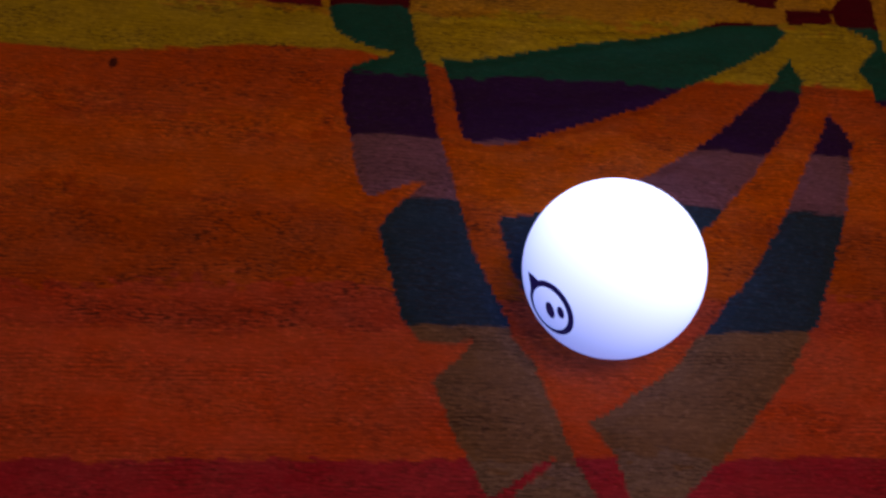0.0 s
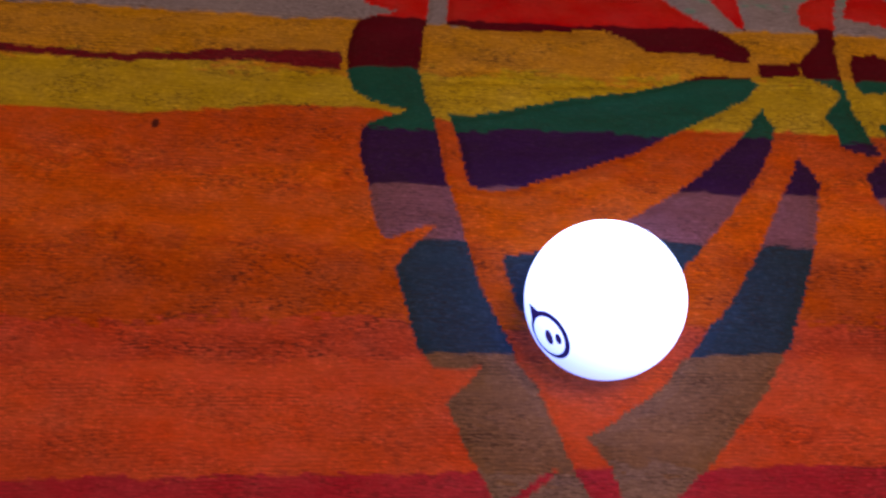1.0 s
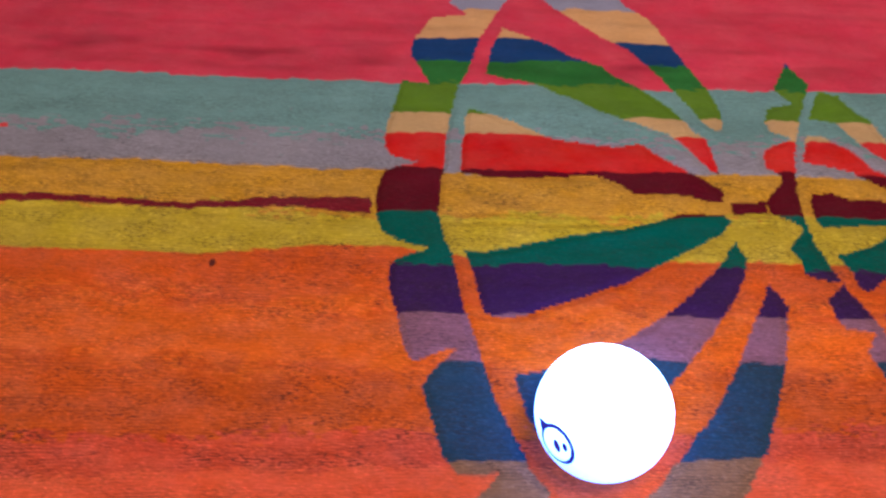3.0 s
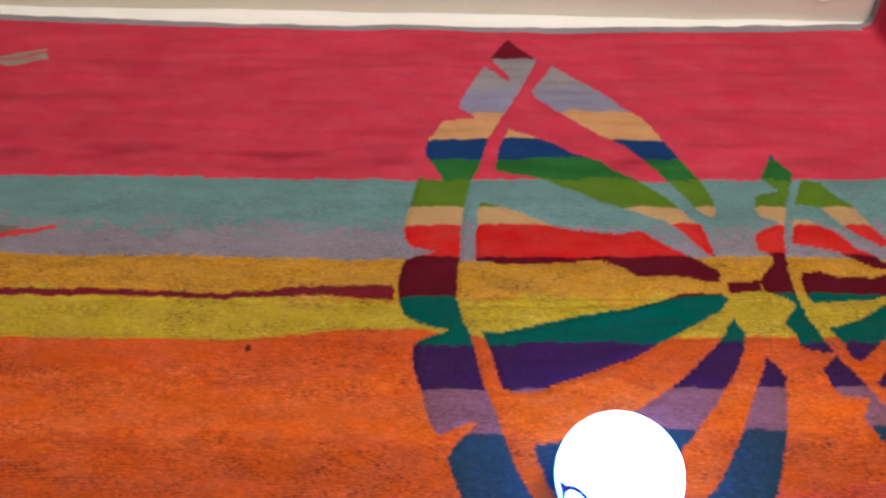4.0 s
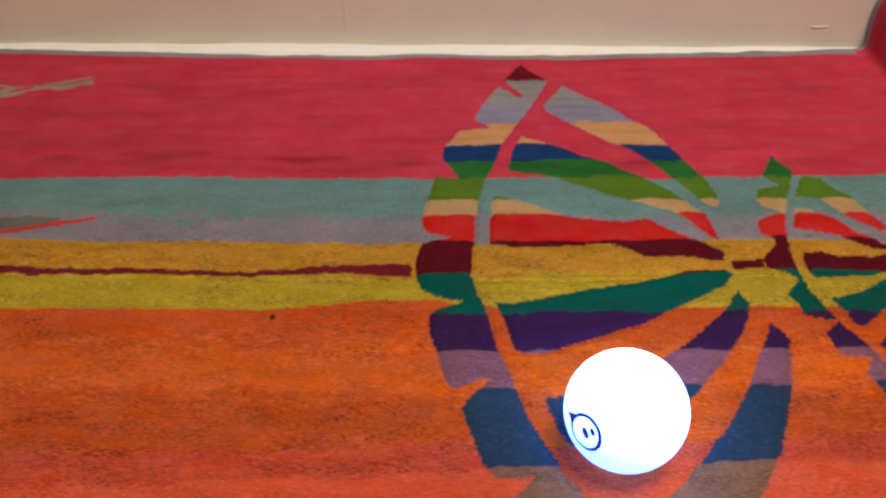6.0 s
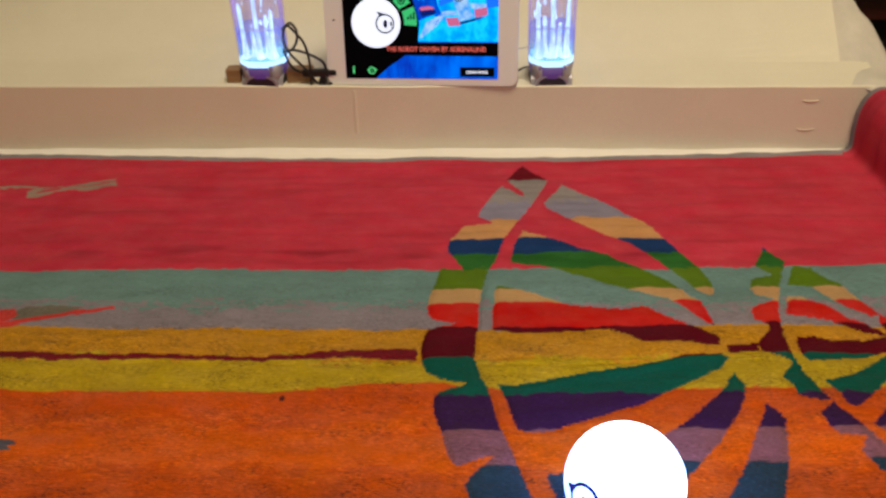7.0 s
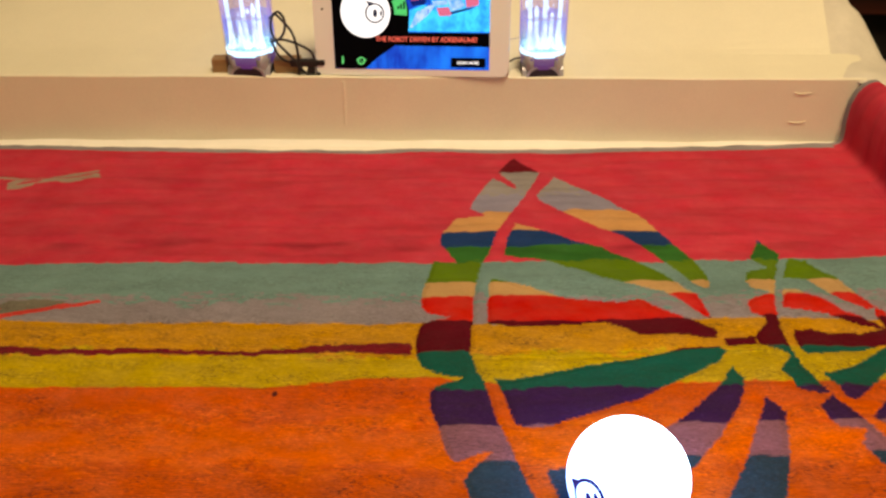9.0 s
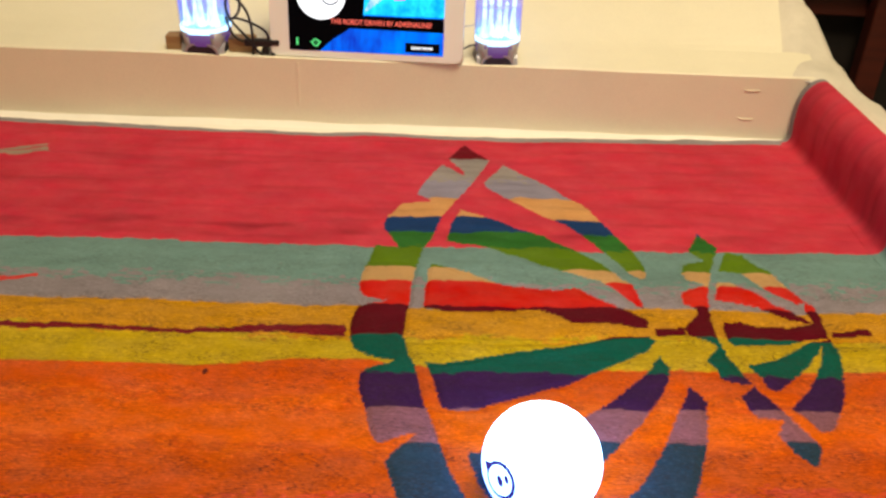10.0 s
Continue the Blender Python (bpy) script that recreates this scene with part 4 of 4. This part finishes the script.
brown_block(-0.2610, -0.2445, "flat brown cardboard block at the speaker's outer side")
brown_block(-0.1925, -0.1640, "flat brown cardboard block behind the looped cables")


def cables():
    z = rim_height(-0.17)
    y = 0.2045
    loop = [(-0.1935, 0.216, z + 0.058), (-0.186, y, z + 0.066), (-0.1790, y - 0.003, z + 0.070), (-0.1735, y - 0.004, z + 0.062), (-0.1765, y, z + 0.047), (-0.1855, y + 0.004, z + 0.0375), (-0.1905, y + 0.005, z + 0.044),
            (-0.190, y + 0.003, z + 0.057), (-0.184, y - 0.001, z + 0.067), (-0.1755, y - 0.003, z + 0.060), (-0.1665, y - 0.004, z + 0.047), (-0.163, y - 0.004, z + 0.025), (-0.1645, y - 0.003, z + 0.0012)]
    tagged(part("cable", tube_mesh("cable", loop, 0.0014, M_CABLE), None), "thin black cable looped beside the speaker", "cable")
    second = [(-0.1945, 0.214, z + 0.034), (-0.187, y, z + 0.0385), (-0.178, y - 0.002, z + 0.040), (-0.164, y - 0.003, z + 0.036), (-0.1495, y - 0.002, z + 0.027), (-0.147, y, z + 0.016), (-0.1515, y, z + 0.0135)]
    tagged(part("cable", tube_mesh("cable", second, 0.0014, M_CABLE), None), "thin black cable running from speaker to plug", "cable")
    third = [(-0.1935, 0.214, z + 0.038), (-0.188, y, z + 0.028), (-0.182, y, z + 0.018), (-0.172, y, z + 0.0135), (-0.160, y, z + 0.0135)]
    tagged(part("cable", tube_mesh("cable", third, 0.0014, M_CABLE), None), "thin black cable sagging into a plug", "cable")
    fourth = [(-0.188, y + 0.002, z + 0.0385), (-0.178, y - 0.004, z + 0.030), (-0.167, y - 0.004, z + 0.0175), (-0.158, y - 0.004, z + 0.004), (-0.150, y - 0.004, z + 0.0012), (-0.141, y - 0.002, z + 0.0014)]
    tagged(part("cable", tube_mesh("cable", fourth, 0.0014, M_CABLE), None), "thin black cable lying on the box rim", "cable")
    e = thing("cable_plug", (-0.1585, y, z + 0.0135), "black plug joint on the looped cables", "plug")
    part("body", box((0.030, 0.0075, 0.0085), (0, 0, 0), 0.002), M_CABLE, e)
    part("strain_relief", box((0.009, 0.005, 0.006), (0.0185, 0, 0), 0.0015), M_CABLE, e)
    part("strain_relief", box((0.008, 0.005, 0.016), (0.006, 0.0, -0.0125), 0.0015, turn=pose(0, 0, 0, 0, 18, 0)), M_CABLE, e)
    zr = rim_height(0.07)
    lead = [(0.0585, 0.212, zr + 0.014), (0.064, 0.214, zr + 0.0125), (0.070, 0.217, zr + 0.0145), (0.076, 0.222, zr + 0.0135)]
    tagged(part("cable", tube_mesh("cable", lead, 0.0010, M_CABLE), None), "short black lead between tablet and speaker", "cable")
    wire = [(0.059, 0.212, zr + 0.0385), (0.066, 0.216, zr + 0.0365), (0.076, 0.222, zr + 0.0370)]
    tagged(part("wire", tube_mesh("wire", wire, 0.0004, M_SILVER), None), "hair-thin wire between tablet and speaker", "wire")


cables()

# ---- tablet ----
GLASS_W, GLASS_H, CASE_W, CASE_H, CASE_D = 0.1665, 0.1249, 0.2085, 0.1400, 0.0075
M_BLUE = glow("screen_blue", (0.02, 0.10, 0.9), 1.5)
bn = ramp(M_BLUE, noise_at(M_BLUE, (45, 10, 18), 3.0), 0, 0.3, 0.7)
bt = blend(M_BLUE, "MIX", (bn, 0), (0.006, 0.012, 0.36, 1), (0.0, 0.20, 0.95, 1))
M_BLUE.node_tree.links.new(bt[0].outputs[2], M_BLUE.node_tree.nodes["Principled BSDF"].inputs["Emission Color"])
M_CYAN = glow("screen_cyan", (0.01, 0.62, 0.95), 1.7)
cyan_n = ramp(M_CYAN, noise_at(M_CYAN, (70, 20, 40), 3.0), 0, 0.32, 0.68)
cyan_t = blend(M_CYAN, "MIX", (cyan_n, 0), (0.0, 0.22, 0.95, 1), (0.02, 0.72, 1.0, 1))
M_CYAN.node_tree.links.new(cyan_t[0].outputs[2], M_CYAN.node_tree.nodes["Principled BSDF"].inputs["Emission Color"])
M_INK = glow("screen_black", (0.004, 0.004, 0.006), 0.12)
M_WHITE = glow("screen_white", (0.95, 0.95, 0.90), 1.75)
M_GREEN = glow("screen_green", (0.06, 0.62, 0.16), 1.35)
M_LIME = glow("screen_lime", (0.12, 0.80, 0.20), 1.35)
M_RED = glow("screen_red", (0.85, 0.13, 0.08), 1.35)
M_PINK = glow("screen_pink", (0.75, 0.16, 0.28), 1.35)
M_PALE = glow("screen_pale_blue", (0.42, 0.75, 0.95), 1.35)
pale_n = ramp(M_PALE, noise_at(M_PALE, (120, 20, 90), 3.0), 0, 0.35, 0.65)
pale_t = blend(M_PALE, "MIX", (pale_n, 0), (0.06, 0.42, 0.95, 1), (0.62, 0.86, 0.98, 1))
M_PALE.node_tree.links.new(pale_t[0].outputs[2], M_PALE.node_tree.nodes["Principled BSDF"].inputs["Emission Color"])
M_HAZE = glow("screen_haze_blue", (0.02, 0.20, 0.95), 1.5)
M_DEEP = glow("screen_deep_blue", (0.01, 0.03, 0.30), 0.7)
M_NAVY = glow("screen_navy", (0.01, 0.02, 0.08), 0.5)
M_FOREST = glow("screen_forest", (0.004, 0.04, 0.012), 0.5)


def tablet():
    x0, x1, y0, y1 = -0.1450, 0.0625, 0.2035, 0.1935
    e = thing("tablet", ((x0 + x1) / 2, (y0 + y1) / 2, rim_height(-0.04) + 0.0012), "white tablet standing on its long side with its screen lit", "tablet", turn=math.degrees(math.atan2(y1 - y0, x1 - x0)))
    tilt = pose(0, 0, 0, -8)
    holder = part("case", box((CASE_W, CASE_D, CASE_H), (0, 0.004, CASE_H / 2), 0.003, 3), M_METAL, e, "silver aluminium back", at=tilt)

    def rounded(w, h, r, n=6):
        pts = []
        for cx, cz, a0 in ((w / 2 - r, h / 2 - r, 0), (-w / 2 + r, h / 2 - r, 90), (-w / 2 + r, -h / 2 + r, 180), (w / 2 - r, -h / 2 + r, 270)):
            pts += [(cx + r * math.cos(math.radians(a0 + 90 * i / n)), cz + r * math.sin(math.radians(a0 + 90 * i / n))) for i in range(n + 1)]
        return pts

    mid = CASE_H / 2
    part("front_glass", prism([(x, z + mid) for x, z in rounded(CASE_W - 0.0008, CASE_H - 0.0008, 0.0085)], 0.0012, (0, -0.0010, 0)), M_CASE, e, "white glass bezel", at=tilt)
    part("camera_lens", prism([(-0.0937 + 0.0011 * math.cos(a), mid + 0.0011 * math.sin(a)) for a in [k * math.pi / 8 for k in range(16)]], 0.0004, (0, -0.0013, 0)), M_LENS, e, at=tilt)
    screen = part("screen", prism(rounded(GLASS_W, GLASS_H, 0.0006, 2), 0.0004, (0, -0.0013, mid)), M_BLUE, e, "lit screen with a blue game menu", at=tilt)
    # screen pictures, in units of the screen's width from its lower left corner
    U = GLASS_W / 806.0

    def S(x, y):
        return (-GLASS_W / 2 + x * U, mid - GLASS_H / 2 + y * U)

    def show(name, pts, mat, layer, label=""):
        part(name, prism([S(x, y) for x, y in pts], 0.00012, (0, -0.0013 - 0.00014 * layer, 0)), mat, screen, label)

    def disc(cx, cy, r, n=40, a0=0, a1=360):
        return [(cx + r * math.cos(math.radians(a0 + (a1 - a0) * i / n)), cy + r * math.sin(math.radians(a0 + (a1 - a0) * i / n))) for i in range(n if a1 - a0 >= 360 else n + 1)]

    def sector(cx, cy, r0, r1, a0, a1, n=12):
        return disc(cx, cy, r1, n, a0, a1) + disc(cx, cy, r0, n, a0, a1)[::-1]

    def words(text, cx, cy, h, mat, layer, width=0):
        cu = bpy.data.curves.new("lettering", "FONT")
        cu.offset = 0.028
        cu.body, cu.size, cu.align_x, cu.align_y, cu.extrude = text, 1.0, "CENTER", "CENTER", 0.0
        tmp = bpy.data.objects.new("lettering", cu)
        me = bpy.data.meshes.new_from_object(tmp)
        bpy.data.objects.remove(tmp)
        co = np.array([v.co for v in me.vertices])
        size = co.max(0) - co.min(0)
        co = (co - (co.max(0) + co.min(0)) / 2)
        k, kw = h / size[1], (width or size[0] * h / size[1]) / size[0]
        for v, p in zip(me.vertices, co):
            sx, sz = S(cx + p[0] * kw, cy + p[1] * k)
            v.co = (sx, -0.0013 - 0.00014 * layer, sz)
        me.materials.append(mat)
        part("lettering", me, mat, screen)

    cx, cy = 172, 289
    show("glow_field", [(360, 195), (806, 195), (806, 372), (750, 362), (640, 318), (540, 300), (470, 330), (395, 300)], M_CYAN, 1)
    show("glow_field", [(470, 470), (560, 505), (640, 500), (720, 520), (806, 470), (806, 360), (560, 330)], M_HAZE, 0.8)
    show("dark_field", [(0, 0), (160, 0), (230, 62), (310, 115), (390, 190), (398, 290), (370, 400), (300, 490), (210, 540), (100, 560), (40, 600), (0, 612)], M_INK, 2)
    # the pictured two-wheeled machine: pale drum between two banded tyres
    show("machine_body", [(565, 440), (600, 464), (632, 458), (660, 400), (682, 330), (668, 312), (612, 300), (590, 330), (575, 380)], M_PALE, 2)
    show("machine_wheel", [(486, 430), (508, 452), (545, 462), (572, 440), (580, 385), (612, 296), (600, 280), (548, 274), (520, 320), (494, 380)], M_CYAN, 2.4)
    show("machine_wheel", [(628, 468), (652, 488), (690, 494), (722, 478), (738, 430), (750, 345), (742, 330), (688, 318), (664, 352), (650, 410)], M_CYAN, 2.4)
    for band in ([(498, 402), (572, 420), (576, 398), (505, 372)], [(640, 448), (736, 452), (740, 424), (648, 420)]):
        show("machine_band", band, M_HAZE, 2.7)
    for band in ([(514, 346), (588, 352), (594, 330), (526, 322)], [(660, 388), (744, 386), (747, 362), (668, 362)]):
        show("machine_band", band, M_PALE, 2.7)
    for band in ([(536, 314), (598, 318), (612, 284), (604, 276), (550, 273)], [(682, 358), (746, 368), (751, 336), (740, 326), (688, 316)]):
        show("machine_band", band, M_PINK, 2.8)
    show("machine_shadow", [(600, 292), (690, 314), (740, 322), (700, 306), (612, 282)], M_DEEP, 1.8)
    show("machine_hub", sector(603, 422, 21, 27, 0, 355, 24), M_NAVY, 3)
    show("machine_hub", disc(603, 424, 6, 10), M_NAVY, 3)
    show("machine_part", [(364, 442), (400, 478), (440, 486), (462, 470), (462, 436), (425, 404), (390, 408)], M_CYAN, 2)
    show("machine_part", [(380, 440), (404, 462), (428, 466), (436, 440), (410, 420)], M_PALE, 2.5)
    show("machine_shadow", [(402, 356), (470, 366), (488, 344), (470, 328), (412, 322)], M_DEEP, 2.2)
    show("machine_band", [(400, 366), (448, 374), (476, 366), (474, 358), (410, 350)], M_PINK, 2.4)
    for k in range(5):
        show("streak", [(396 + 16 * k, 212 + 16 * k), (440 + 20 * k, 300 + 9 * k), (456 + 20 * k, 296 + 9 * k), (414 + 17 * k, 214 + 13 * k)], M_PALE, 2.6)
    for k, (x, y) in enumerate(((745, 470), (770, 448), (785, 410), (480, 300), (790, 470))):
        show("streak", [(x, y), (x + 16, y + 14), (x + 20, y - 4), (x + 8, y - 22)], M_HAZE, 2.6 if k == 3 else 1.2)
    for cx0, w, tall, round_end in ((312, 46, 52, True), (352, 17, 74, False), (381, 17, 74, False), (409, 17, 60, False), (448, 48, 52, True)):
        # slanted white shapes of the title
        corner = w * (0.45 if round_end else 0.18)
        lean = [(x * (w / 2), z * (tall / 2)) for x, z in squircle(1.0, corner / (w / 2))]
        show("title_shape", [(cx0 + x + 0.28 * (z + tall / 2), 500 + z + tall / 2) for x, z in lean], M_WHITE, 2)
    show("menu_button", sector(cx, cy, 140, 228, 57, 122), M_GREEN, 3)
    words("PLAY!", cx - 8, cy + 181, 34, M_FOREST, 4, 124)
    show("menu_button", sector(cx, cy, 142, 208, 29, 50), M_GREEN, 3)
    show("menu_icon", sector(cx + 136, cy + 112, 14, 20, 0, 355, 20), M_FOREST, 4)
    show("menu_icon", disc(cx + 136, cy + 112, 8, 16), M_FOREST, 4)
    show("menu_button", sector(cx, cy, 148, 214, -4, 23), M_GREEN, 3)
    for k in range(3):
        show("menu_icon", [(cx + 165 + 15 * k, cy + 18), (cx + 174 + 15 * k, cy + 18), (cx + 174 + 15 * k, cy + 32 + 11 * k), (cx + 165 + 15 * k, cy + 32 + 11 * k)], M_FOREST, 4)
    show("pale_disc", disc(cx, cy, 128, 48), M_WHITE, 3)
    show("disc_ring", sector(cx + 48, cy - 4, 42, 50, 0, 357, 36), M_NAVY, 4)
    show("disc_ring", [(cx, cy + 58), (cx + 36, cy + 50), (cx + 50, cy + 44), (cx + 20, cy + 30), (cx + 12, cy + 48)], M_NAVY, 4.2)
    show("disc_dot", [(cx + 50 + 11 * math.cos(a), cy - 5 + 21 * math.sin(a)) for a in [k * math.pi / 10 for k in range(20)]], M_NAVY, 4)
    show("disc_dot", [(cx + 80 + 6 * math.cos(a), cy - 5 + 12 * math.sin(a)) for a in [k * math.pi / 8 for k in range(16)]], M_NAVY, 4)
    show("caption_strip", [(230, 123), (806, 120), (806, 190), (300, 190)], M_INK, 3)
    words("THE ROBOT DRIVEN BY ADRENALINE!", 481, 156, 26, M_RED, 4.4, 522)
    show("link_button", [(608, 14), (786, 14), (786, 63), (608, 63)], M_INK, 3)
    words("LEARN MORE", 696, 38, 15, M_WHITE, 4, 112)
    show("info_icon", [(38, 26), (48, 26), (48, 50), (38, 50)], M_LIME, 4)
    show("info_icon", disc(43, 58, 6, 12), M_LIME, 4)
    show("update_icon", sector(140, 42, 13, 20, 0, 355, 24), M_LIME, 4)
    show("update_icon", [(112, 50), (126, 46), (126, 38), (118, 40)], M_LIME, 4)
    show("update_icon", [(154, 44), (166, 54), (166, 44), (156, 38)], M_LIME, 4)
    show("update_icon", [(137, 42), (146, 42), (146, 38), (137, 38)], M_LIME, 4)


tablet()
